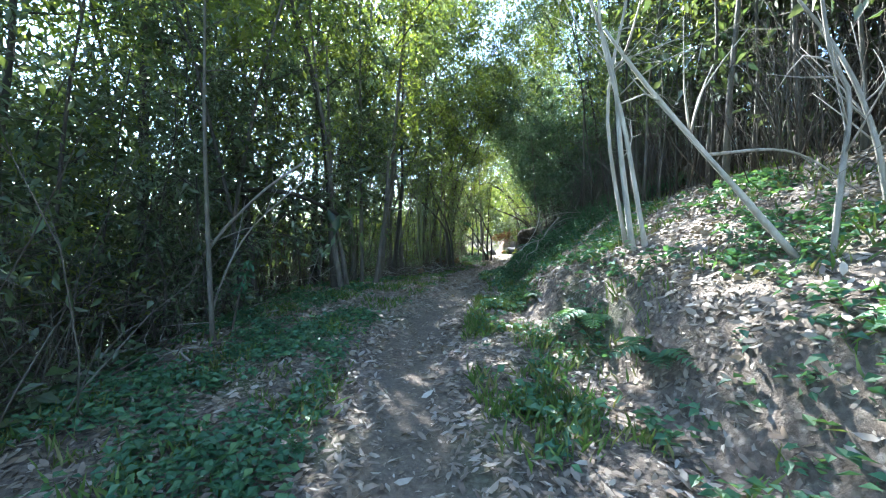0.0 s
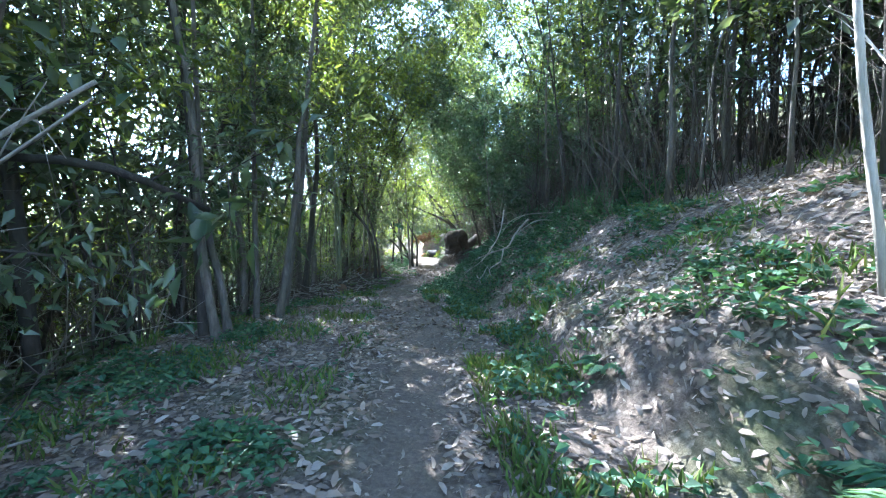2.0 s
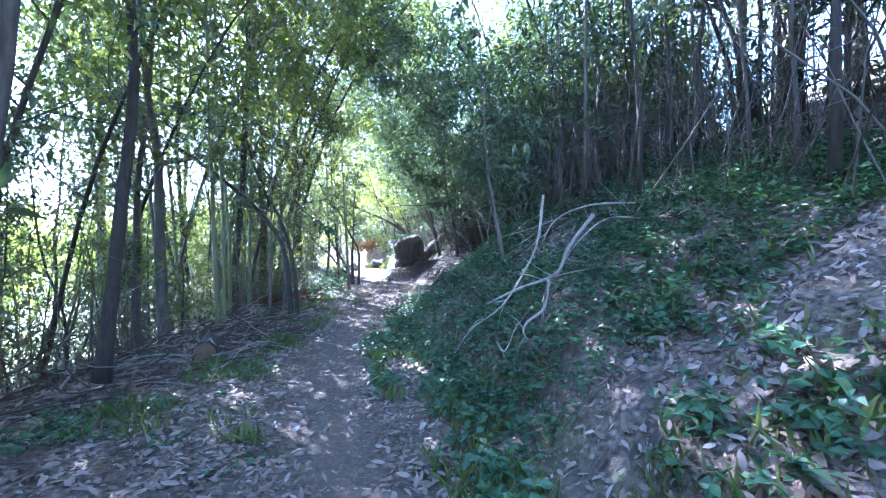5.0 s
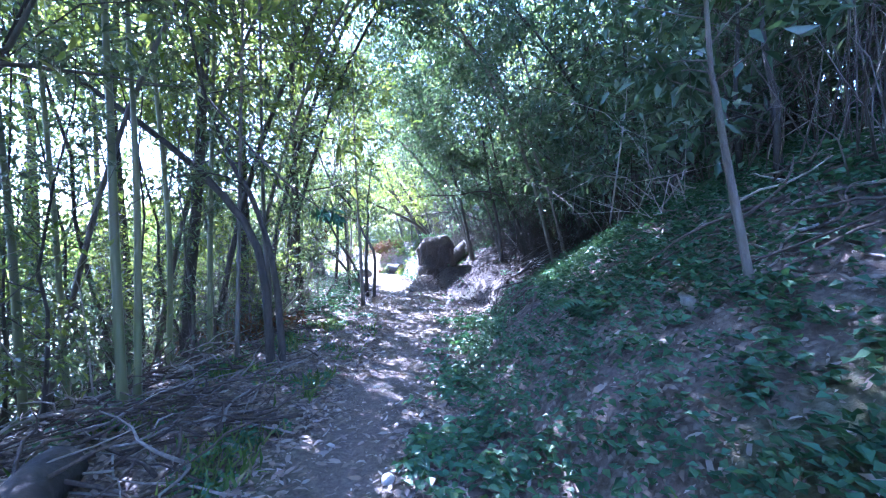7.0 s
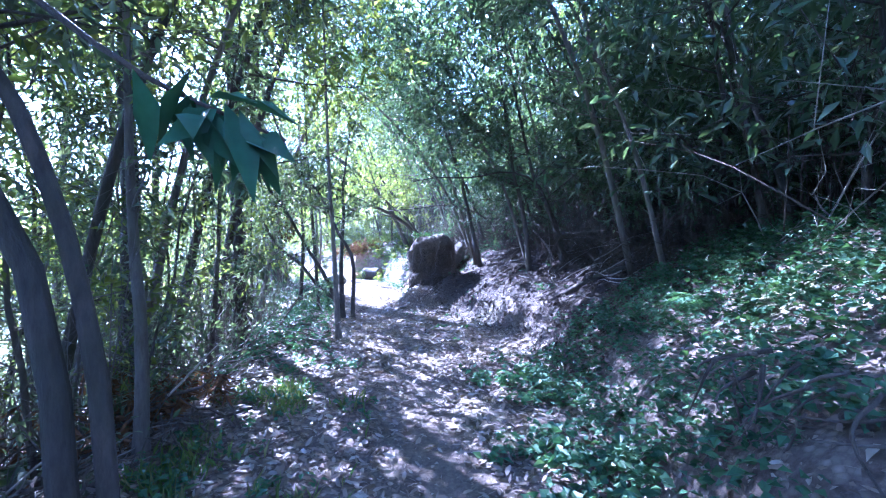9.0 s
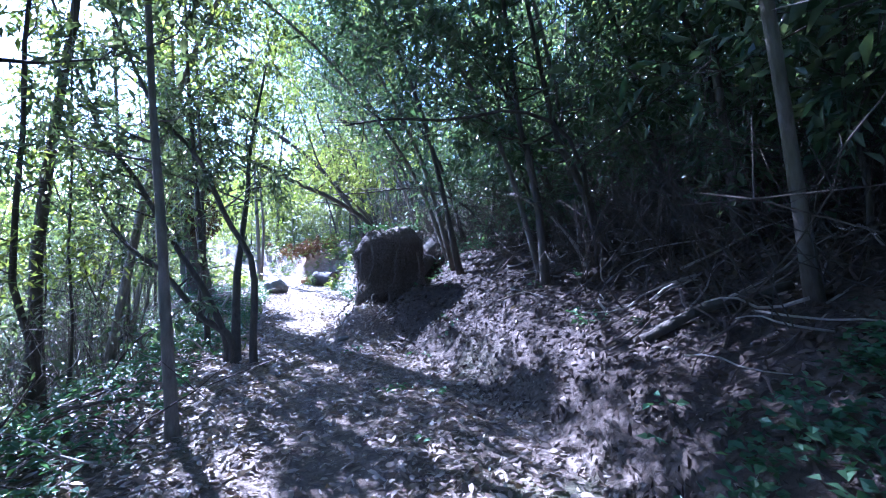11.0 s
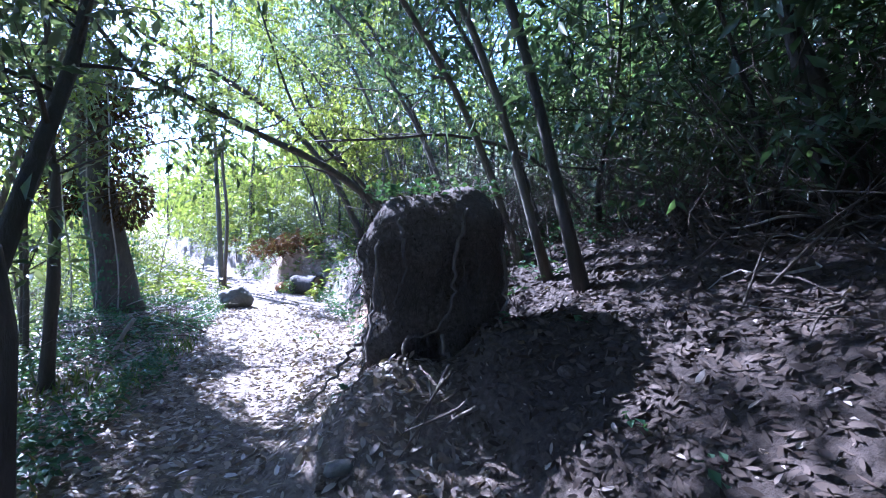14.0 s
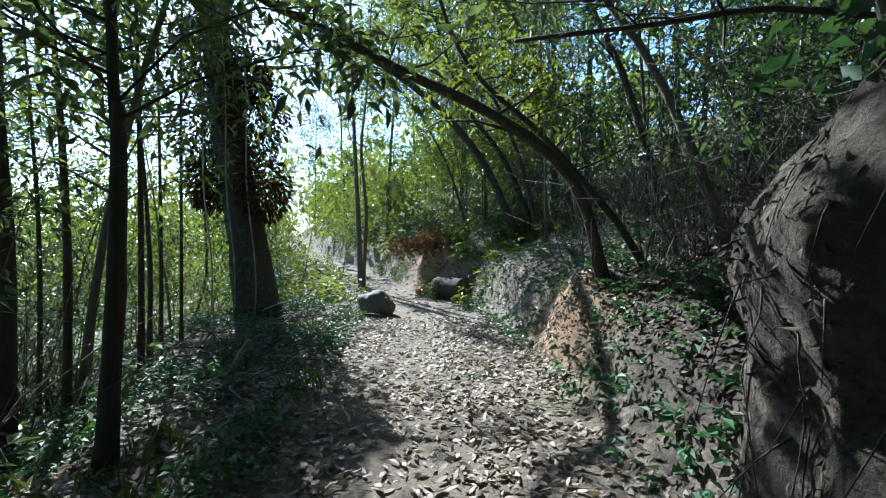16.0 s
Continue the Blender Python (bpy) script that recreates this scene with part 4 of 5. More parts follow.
hero("pole_sapling", "thin dark straight pole stem", "tree", [(-7.87, 19.97, -0.38), (-7.87, 19.97, 1.16), (-7.90, 19.96, 3.30), (-7.93, 19.95, 5.01), (-7.95, 19.95, 7.76)], 0.034, M_BARK_DARK, M_LEAF, n_limbs=7, limb_len=0.7, leaf_n=300, leaf_len=0.1, crown_from=0.5, sides=9, taper=0.7)
hero("pole_sapling", "thin dark straight pole stem", "tree", [(-6.54, 18.26, -0.32), (-6.54, 18.26, 1.18), (-6.57, 18.26, 2.69), (-6.60, 18.25, 3.90), (-6.64, 18.24, 6.65)], 0.037, M_BARK_DARK, M_LEAF, n_limbs=7, limb_len=0.7, leaf_n=300, leaf_len=0.1, crown_from=0.5, sides=9, taper=0.7)
hero("pole_sapling", "thin dark straight pole stem", "tree", [(-8.05, 18.42, -0.87), (-8.05, 18.42, 1.18), (-8.15, 18.40, 2.82), (-8.25, 18.38, 4.14), (-8.36, 18.36, 6.88)], 0.029, M_BARK_DARK, M_LEAF, n_limbs=7, limb_len=0.7, leaf_n=300, leaf_len=0.1, crown_from=0.5, sides=9, taper=0.7)
hero("slender_tree", "slender grey stem beyond the ivy-clad tree", "tree", [(-7.17, 26.68, 0.01), (-7.17, 26.68, 0.16), (-7.24, 26.66, 2.30), (-7.34, 26.64, 4.35), (-7.44, 26.62, 7.09), (-7.50, 26.60, 10.39)], 0.105, M_BARK, M_LEAF_SUN, n_limbs=12, limb_len=2, leaf_n=1500, leaf_len=0.14, crown_from=0.5, sides=9, taper=0.7)
hero("slender_tree", "slender grey stem beyond the ivy-clad tree", "tree", [(-7.17, 26.88, 0.06), (-7.07, 26.89, 2.31), (-7.21, 26.86, 4.40), (-7.03, 26.89, 6.31), (-6.87, 26.91, 9.60)], 0.069, M_BARK, M_LEAF_SUN, n_limbs=12, limb_len=2, leaf_n=900, leaf_len=0.14, crown_from=0.5, sides=9, taper=0.7)


def pale_clump():
    """A clump of white-barked stems with bare crooked branches."""
    rng = np.random.default_rng(31)
    base = np.array([2.84, -4.20, 0.9])
    root = thing("birch_clump", "white-barked bare tree with three stems from one root", "tree", at=tuple(base))
    stems = [([(2.83, -4.20, 0.85), (2.71, -4.23, 1.83), (2.63, -4.24, 2.67), (2.36, -4.32, 3.61), (2.1, -4.4, 5.0)], 0.032),
             ([(2.95, -4.22, 0.85), (2.74, -4.25, 2.1), (2.52, -4.28, 3.05), (2.49, -4.30, 3.71), (2.4, -4.3, 5.2)], 0.026),
             ([(2.78, -4.08, 0.87), (2.58, -4.16, 2.3), (2.75, -4.10, 3.43), (2.78, -4.08, 3.89), (2.9, -4.0, 5.2)], 0.022)]
    for pts, r in stems:
        wood, _ = limbs_and_crown(rng, spline(pts, 18) - base, r, n_limbs=9, limb_len=1.1, leaf_n=0, leaf_len=0.1, crown_from=0.25, twigs=5, sides=8, taper=0.65)
        part("stem", wood, M_BARK_PALE, root)


pale_clump()


def dead_stick(name, label, pts, r, material, forks=3, seed=0, taper=0.6, group=""):
    """A bare fallen or leaning limb with a few broken side shoots."""
    rng = np.random.default_rng(seed + 900)
    p = spline(pts, 14)
    root = thing(name, label, "branch", group, tuple(p[0]))
    g = Geo()
    tube(g, p - p[0], r * (1 - taper * np.linspace(0, 1, 14)), 7, 0.07, rng)
    part("limb", g, material, root)
    if forks:
        for _ in range(forks):
            f = Geo()
            i = rng.integers(4, 13)
            d = unit(p[i] - p[i - 1]) + rng.normal(0, 0.6, 3)
            q = spline([p[i] - p[0], p[i] - p[0] + d * 0.18, p[i] - p[0] + d * 0.4 + rng.normal(0, 0.06, 3)], 5)
            tube(f, q, np.linspace(r * 0.35, 0.002, 5), 4)
            part("side_shoot", f, material, root)
    return root


dead_stick("leaning_pole", "pale dead pole leaning on the bank", [(3.72, -5.48, 0.88), (3.23, -5.66, 1.47), (2.82, -5.81, 1.97), (2.55, -5.9, 2.35)], 0.024, M_BARK_PALE, 6, 1)
dead_stick("bare_sapling", "bare pale crooked sapling on the bank", [(3.81, -5.63, 0.85), (3.87, -5.60, 1.41), (3.91, -5.57, 1.88), (3.80, -5.61, 2.14), (3.71, -5.64, 2.8)], 0.02, M_DEAD, 9, 2)
dead_stick("bare_sapling", "bare pale crooked sapling on the bank", [(4.3, -5.2, 1.05), (4.2, -5.2, 1.7), (4.05, -5.1, 2.3), (3.7, -5.0, 3.0)], 0.022, M_DEAD, 10, 12)
dead_stick("fallen_branch", "pale dead branch lodged across the saplings", [(3.2, -5.36, 1.62), (3.78, -5.14, 1.64), (4.25, -4.96, 1.35)], 0.012, M_DEAD, 3, 3)
dead_stick("leaning_branch", "pale dead branch leaning out of the thicket", [(-1.72, -5.10, -0.1), (-1.66, -5.05, 0.41), (-1.32, -4.91, 1.13), (-0.65, -4.65, 1.79)], 0.016, M_DEAD, 4, 4)
dead_stick("leaning_branch", "pale forked dead branch leaning towards the path", [(-2.75, -4.72, -0.35), (-2.58, -4.67, 0.47), (-2.17, -4.55, 1.10), (-1.59, -4.39, 1.67), (-1.06, -4.25, 2.03)], 0.03, M_DEAD, 5, 5)
dead_stick("lodged_log", "dark dead stem lodged level in the thicket", [(-4.6, -3.8, 1.2), (-4.32, -3.74, 1.79), (-3.35, -3.50, 1.84), (-2.2, -3.2, 1.80), (-1.95, -2.2, 1.5)], 0.045, M_BARK_DARK, 4, 6, 0.3)
dead_stick("dead_tree", "thin dead trunk leaning on the shaded bank", [(1.02, 12.78, 1.05), (0.82, 12.80, 1.45), (0.55, 12.82, 1.77)], 0.03, M_DEAD, 2, 7)
dead_stick("propped_stick", "pale broken stick propped in the verge", [(-5.16, 17.66, -0.1), (-5.05, 17.7, 0.2), (-4.93, 17.75, 0.42)], 0.03, M_DEAD, 0, 8, 0.2)
dead_stick("low_branch", "dark bare branch hanging over the path", [(0.9, 16.9, 1.2), (0.2, 17.1, 2.3), (-0.9, 17.15, 2.68), (-1.8, 17.0, 2.58), (-2.6, 16.9, 2.50)], 0.03, M_BARK_DARK, 8, 9)
dead_stick("low_branch", "dark bare branch hanging over the path", [(1.02, 12.6, 1.2), (0.6, 12.2, 2.4), (0.0, 12.1, 2.75), (-0.70, 12.15, 2.66), (-1.27, 12.20, 2.67), (-1.74, 12.23, 2.60)], 0.024, M_BARK_DARK, 8, 10)

DEADWOOD = [
    ([(1.52, 2.20, 1.61), (1.27, 2.10, 1.32), (1.13, 2.00, 1.08), (0.81, 1.95, 0.96), (0.52, 1.90, 0.83)], 0.018),
    ([(1.05, 1.95, 1.03), (0.99, 1.85, 0.80), (0.82, 1.75, 0.69), (0.81, 1.70, 0.58), (0.98, 1.60, 0.44)], 0.013),
    ([(1.06, 2.20, 1.79), (0.98, 2.10, 1.35), (0.81, 2.00, 1.03), (0.62, 1.90, 0.79), (0.35, 1.90, 0.60)], 0.011),
    ([(2.03, 2.50, 1.75), (1.53, 2.30, 1.71), (1.18, 2.20, 1.57), (1.01, 2.10, 1.32)], 0.009),
    ([(0.86, 1.95, 0.98), (1.26, 2.10, 1.08), (1.61, 2.20, 1.13)], 0.008),
    ([(2.07, 2.40, 1.59), (1.68, 2.30, 1.58), (1.34, 2.10, 1.35), (1.12, 2.00, 1.05)], 0.008),
    ([(0.56, 1.60, 0.57), (0.63, 1.60, 0.50), (0.75, 1.75, 0.69)], 0.007)]


def deadwood():
    """The dead bough that lies down the bank, forked and broken."""
    rng = np.random.default_rng(41)
    base = np.array([0.98, 1.75, float(ground_z(0.98, 1.75))])
    root = thing("fallen_bough", "grey weathered dead bough with forked branches on the bank", "branch", at=tuple(base))
    for pts, r in DEADWOOD:
        g = Geo()
        p = spline(pts, 16)
        tube(g, p - base, r * (1.1 - 0.6 * np.linspace(0, 1, 16)), 7, 0.06, rng)
        for _ in range(4):
            i = rng.integers(4, 15)
            d = unit(p[i] - p[i - 1]) * 0.5 + rng.normal(0, 0.5, 3)
            t = Geo()
            tube(t, spline([p[i] - base, p[i] - base + d * 0.12, p[i] - base + d * 0.3 + rng.normal(0, 0.05, 3)], 5), np.linspace(r * 0.4, 0.0015, 5), 4)
            part("twig", t, M_DEAD, root)
        part("branch", g, M_DEAD, root)
    g = Geo()
    tube(g, spline([(1.05, 1.95, 1.0), (1.0, 1.95, 0.75), (1.02, 1.93, 0.4)], 8) - base, 0.014, 6)
    part("branch", g, M_DEAD, root)


deadwood()
dead_stick("fallen_log", "smooth pale grey fallen limb on bare soil", [(1.40, 2.12, 0.86), (1.37, 1.92, 0.70), (1.44, 1.80, 0.66), (1.80, 1.78, 0.84)], 0.035, M_DEAD, 0, 21, 0.2)
dead_stick("dead_snag", "forked grey dead stub in the ivy", [(2.26, 2.60, 1.0), (2.2, 2.60, 1.35), (2.10, 2.60, 1.6)], 0.03, M_DEAD, 2, 22, 0.3)
dead_stick("dead_snag", "forked grey dead stub in the ivy", [(2.3, 2.60, 1.0), (2.42, 2.60, 1.3), (2.55, 2.60, 1.55)], 0.022, M_DEAD, 2, 23, 0.3)
dead_stick("fallen_log", "grey fallen log among ground ivy", [(0.55, 10.9, 0.72), (0.95, 10.75, 0.98), (1.35, 10.5, 1.15)], 0.04, M_BARK_DARK, 0, 24, 0.2)
dead_stick("fallen_log", "short dead log half sunk in ground ivy", [(0.12, 4.42, 0.5), (0.3, 4.38, 0.62), (0.52, 4.35, 0.8)], 0.05, M_DEAD, 0, 25, 0.1)
dead_stick("fallen_log", "short broken log on the ivy bank", [(0.72, 4.0, 0.98), (0.78, 4.25, 0.99), (0.86, 4.5, 1.05)], 0.05, M_DEAD, 0, 26, 0.1)


def cut_log(x, y, az, length, r, label):
    """A sawn length of trunk lying on the ground: bark and pale cut ends."""
    root = thing("sawn_log", label, "log", at=tuple(spot(x, y)))
    d = np.array([math.cos(az), math.sin(az), 0])
    rng = np.random.default_rng(int(1000 * abs(x)))
    g = Geo()
    p = np.array([0, 0, r * 0.8]) + np.linspace(-length / 2, length / 2, 9)[:, None] * d
    tube(g, p, r, 16, 0.035, rng)
    part("bark", g, M_BARK_DARK, root)
    for e in (0, -1):
        off = d * (0.006 if e else -0.006)
        c = Geo()
        tube(c, np.stack([p[e] + off - d * 0.004, p[e] + off, p[e] + off + d * 0.002]), [r * 0.9, r * 0.93, r * 0.9], 16)
        part("cut_face", c, M_CUT, root, "sawn end with pale wood")


cut_log(-2.75, 3.45, -1.2, 0.7, 0.13, "short dark sawn log lying in the brush")
cut_log(-4.14, 24.9, -0.5, 0.85, 0.30, "thick dark sawn log beside the path")


def boulder(name, label, x, y, size, seed, material=None, sink=0.15, category="boulder"):
    """A rounded, uneven stone set into the ground."""
    rng = np.random.default_rng(seed)
    bm = bmesh.new()
    bmesh.ops.create_icosphere(bm, subdivisions=4 if max(size) > 0.2 else 2, radius=1)
    for v in bm.verts:
        n = v.co.normalized()
        k = 1 + 0.22 * noise.noise(n * 1.3 + Vector((seed, 0, 0))) + 0.10 * noise.noise(n * 3.1 + Vector((0, seed, 0))) + 0.04 * noise.noise(n * 8)
        v.co = Vector((n.x * size[0], n.y * size[1], n.z * size[2])) * k
    me = bpy.data.meshes.new(name)
    bm.to_mesh(me)
    bm.free()
    for p in me.polygons:
        p.use_smooth = True
    me.materials.append(material or M_STONE)
    ob = new(name, me)
    ob.location = spot(x, y) + [0, 0, size[2] * (1 - 2 * sink)]
    ob.rotation_euler = (0, 0, rng.uniform(0, 6.28))
    return tagged(ob, label, category)


boulder("boulder", "rounded grey-brown boulder at the path edge", -5.25, 22.3, (0.36, 0.33, 0.27), 3)
boulder("earth_block", "lump of orange clay fallen from the cutting", -4.95, 25.6, (0.26, 0.24, 0.15), 6, M_CLAY, category="clay")
boulder("stone", "pale flat stone lying in leaf litter", -2.04, 14.35, (0.10, 0.07, 0.035), 11, category="stone")
boulder("stone", "small white stone on the bare path", -1.06, 3.9, (0.05, 0.04, 0.03), 12, M_BARK_PALE, category="stone")
boulder("stone", "small pale stone on the path", -0.62, 2.75, (0.035, 0.03, 0.02), 13, M_BARK_PALE, category="stone")
boulder("stone", "grey-blue rough stone set in the bank", 1.26, 1.98, (0.10, 0.08, 0.08), 14, None, 0.3, category="stone")

def root_plate():
    """The upturned root mass of a fallen tree: clotted soil with a hollow, and the roots on it."""
    rng = np.random.default_rng(61)
    base = np.array([-1.38, 15.44, 0.05])
    root = thing("root_plate", "upturned root plate of a fallen tree, dark soil, pale roots", "tree stump", at=tuple(base))
    bm = bmesh.new()
    bmesh.ops.create_icosphere(bm, subdivisions=6, radius=1)
    for v in bm.verts:
        n = v.co.normalized()
        q = (abs(n.x) ** 2.9 + abs(n.y) ** 2.9 + abs(n.z) ** 2.9) ** (-1 / 2.9)
        x, y, z = n.x * q * (0.57 + 0.05 * n.z), n.y * q * 0.36, 0.82 + n.z * q * 0.88
        low = max(0.0, 0.75 - z)
        x *= 1 + (0.5 if n.x < 0 else 0.3) * low ** 1.4
        y *= 1 + 0.9 * low ** 1.3
        c = Vector((x, y, z))
        k = 0.17 * noise.noise(c * 2.1 + Vector((0, 4, 1))) + 0.06 * noise.noise(c * 5.1 + Vector((3, 0, 0))) + 0.026 * abs(noise.noise(c * 11)) + 0.016 * noise.noise(c * 23) + 0.008 * noise.noise(c * 44)
        if n.y < 0:
            k -= 0.09 * math.exp(-(((x - 0.22) / 0.22) ** 2 + ((z - 0.85) / 0.42) ** 2))
            k += 0.11 * math.exp(-(((x - 0.30) / 0.24) ** 2 + ((z - 1.45) / 0.14) ** 2))
            k -= 0.42 * math.exp(-((x + 0.12) / 0.13) ** 2 - ((z - 0.42) / 0.17) ** 2)
        v.co = c + Vector((n.x * 0.7, n.y, n.z * 0.55)) * k
    me = bpy.data.meshes.new("soil")
    bm.to_mesh(me)
    bm.free()
    for p in me.polygons:
        p.use_smooth = True
    me.materials.append(M_SOIL)
    ob = new("soil", me)
    ob.parent = root
    runs = [[(0.20, -0.34, 1.52), (0.10, -0.44, 1.28), (0.10, -0.42, 1.02), (0.05, -0.46, 0.80), (-0.06, -0.52, 0.66), (-0.26, -0.55, 0.62)],
            [(-0.26, -0.55, 0.62), (-0.32, -0.62, 0.42), (-0.28, -0.76, 0.18), (-0.22, -0.92, 0.06)],
            [(-0.02, -0.50, 0.62), (0.03, -0.60, 0.40), (0.10, -0.72, 0.18), (0.24, -0.88, 0.06)],
            [(0.44, -0.36, 1.3), (0.48, -0.42, 0.9), (0.42, -0.52, 0.5), (0.5, -0.7, 0.15)],
            [(-0.46, -0.34, 1.3), (-0.50, -0.42, 0.8), (-0.58, -0.58, 0.4), (-0.72, -0.75, 0.2)],
            [(-0.30, -0.40, 1.45), (-0.28, -0.44, 1.1), (-0.36, -0.48, 0.8)],
            [(-0.55, -0.1, 0.6), (-0.75, -0.35, 0.35), (-0.9, -0.55, 0.2)]]
    for pts in runs:
        g = Geo()
        n = 22
        tube(g, spline(pts, n) + rng.normal(0, 0.012, (n, 3)), np.linspace(0.017, 0.005, n), 8, 0.16, rng)
        part("root", g, M_ROOT, root, "crooked bare root")
    f = Geo()
    co = np.array([v.co for v in me.vertices])
    no = np.array([v.normal for v in me.vertices])
    for _ in range(700):
        q = co[rng.integers(0, len(co))] if rng.random() < 0.5 else np.array([rng.uniform(-0.56, 0.56), rng.uniform(-0.40, -0.33), rng.uniform(0.3, 1.6)])
        d = np.array([rng.normal(0, 0.35), -rng.uniform(0.02, 0.3), rng.normal(-0.6, 0.5)])
        tube(f, spline([q, q + d * 0.12, q + d * 0.28 + rng.normal(0, 0.04, 3) - [0, 0, 0.05]], 5), np.linspace(0.004, 0.001, 5), 3)
    tagged(part("rootlet_fringe", f, M_TWIG, root, "thin brown hanging rootlets"), kind="stuff")
    g = Geo()
    k = rng.integers(0, len(co), 5200)
    k = k[rng.random(len(k)) < np.clip(0.55 + 0.8 * np.sin(co[k, 0] * 7 + 2 * np.sin(co[k, 2] * 5)) * np.sin(co[k, 2] * 6 + co[k, 1] * 5), 0.1, 1)]
    L = rng.uniform(0.015, 0.05, len(k))
    leaves(g, co[k] + no[k] * 0.012, rng.normal(0, 1, (len(k), 3)) - [0, 0, 0.8], no[k] + rng.normal(0, 0.7, (len(k), 3)), L, L * rng.uniform(0.15, 0.6, len(k)))
    tagged(part("clinging_litter", g, M_CLOTS, root), kind="stuff")
    g = Geo()
    tube(g, spline([(0.1, 0.2, 0.8), (0.5, 1.4, 0.95), (1.2, 3.2, 1.7)], 10), np.linspace(0.26, 0.2, 10), 12, 0.04, rng)
    part("trunk", g, M_BARK_DARK, root)
    g = Geo()
    n = 260
    p = np.stack([rng.uniform(-0.55, 0.5, n), rng.uniform(-0.34, 0.3, n), rng.uniform(1.64, 1.78, n)], 1)
    L = rng.uniform(0.04, 0.09, n)
    leaves(g, p, rng.normal(0, 1, (n, 3)) * [1, 1, 0.4], rng.normal(0, 0.4, (n, 3)) + [0, 0, 1], L, L * 0.6)
    tagged(part("creeper", g, M_IVY, root, "small green plants on top"), kind="stuff")


root_plate()


def root_tangle(x, y, w, label, seed, n=22):
    """Bare roots hanging from a washed-out bank."""
    rng = np.random.default_rng(seed)
    p0 = spot(x, y)
    root = thing("exposed_roots", label, "roots", at=tuple(p0))
    for _ in range(n):
        g = Geo()
        a = np.array([rng.uniform(0.0, 0.35), rng.uniform(-w, w), rng.uniform(0.15, 0.4)])
        d = np.array([-rng.uniform(0.2, 0.8), rng.normal(0, 0.4), -rng.uniform(0.2, 0.7)])
        q = spline([a, a + d * 0.2 + rng.normal(0, 0.04, 3), a + d * 0.45 + rng.normal(0, 0.06, 3)], 8)
        tube(g, q, np.linspace(rng.uniform(0.006, 0.015), 0.002, 8), 5, 0.05, rng)
        part("root", g, M_ROOT if rng.random() < 0.5 else M_TWIG, root)


root_tangle(-0.12, 6.1, 0.55, "bare brown roots hanging from the washed-out bank", 81)
root_tangle(-1.55, 14.5, 0.5, "broken roots and dead bark beside the root plate", 82, 14)


def ivy_tree():
    """The stout trunk wrapped in ivy, with shaggy brown clumps and hanging vines."""
    rng = np.random.default_rng(91)
    base = spot(-7.35, 21.7, 0.1)
    root = thing("ivy_clad_tree", "stout dark trunk wrapped in ivy with shaggy brown clumps", "tree", at=tuple(base))
    path = spline([(0, 0, 0), (-0.25, 0, 1.6), (-0.55, -0.05, 3.4), (-0.85, -0.1, 5.6), (-1.0, -0.1, 8.5), (-1.0, 0, 11)], 24)
    wood, crown = limbs_and_crown(rng, path, 0.40, n_limbs=22, limb_len=3.0, leaf_n=2000, leaf_len=0.16, crown_from=0.5, twigs=6, sides=14, taper=0.6, loose=0.2)
    part("trunk", wood, M_BARK_DARK, root)
    part("crown", crown, M_LEAF_SUN, root)
    for c, r in (((-1.05, 0.0, 3.6), 0.68), ((0.0, -0.1, 3.8), 0.60), ((0.15, -0.1, 2.5), 0.52), ((-0.85, -0.2, 5.0), 0.65), ((-0.95, -0.1, 2.6), 0.42), ((-0.2, -0.1, 4.6), 0.45)):
        g = Geo()
        n = 1200
        d = sphere_dirs(rng, n)
        p = np.array(c) + d * r * (rng.random((n, 1)) ** 0.35) * [1, 1, 1.25]
        L = rng.uniform(0.07, 0.16, n)
        leaves(g, p, d + rng.normal(0, 0.5, (n, 3)) - [0, 0, 0.9], rng.normal(0, 1, (n, 3)), L, L * 0.4)
        part("dead_ivy_clump", g, M_SHAG, root, "shaggy brown dead ivy clump")
    g = Geo()
    n = 2600
    t = rng.random(n)
    a = rng.uniform(0, 2 * np.pi, n)
    i = np.clip((t * 23).astype(int), 0, 22)
    c = path[i] + (path[i + 1] - path[i]) * rng.random((n, 1))
    rr = 0.40 * (1 - 0.6 * t) + rng.uniform(0.02, 0.16, n)
    o = np.stack([np.cos(a), np.sin(a), np.zeros(n)], 1)
    keep = np.sin(a * 1.5 + t * 9) > -0.2
    L = rng.uniform(0.05, 0.11, n)
    leaves(g, (c + o * rr[:, None])[keep], (o * 0.4 + rng.normal(0, 0.5, (n, 3)) - [0, 0, 0.7])[keep], (o + rng.normal(0, 0.4, (n, 3)))[keep], L[keep], L[keep] * 0.7)
    part("ivy", g, M_IVY, root)
    for dx, top in ((-0.15, 6.5), (0.25, 5.5), (-0.6, 6.8)):
        g = Geo()
        z = np.linspace(0, top, 16)
        tube(g, np.stack([dx - 0.04 * z + 0.04 * np.sin(z * 2), -0.55 + 0.05 * np.sin(z * 1.3), z], 1), 0.014, 5)
        part("vine", g, M_DEAD, root, "thin pale hanging vine")


ivy_tree()


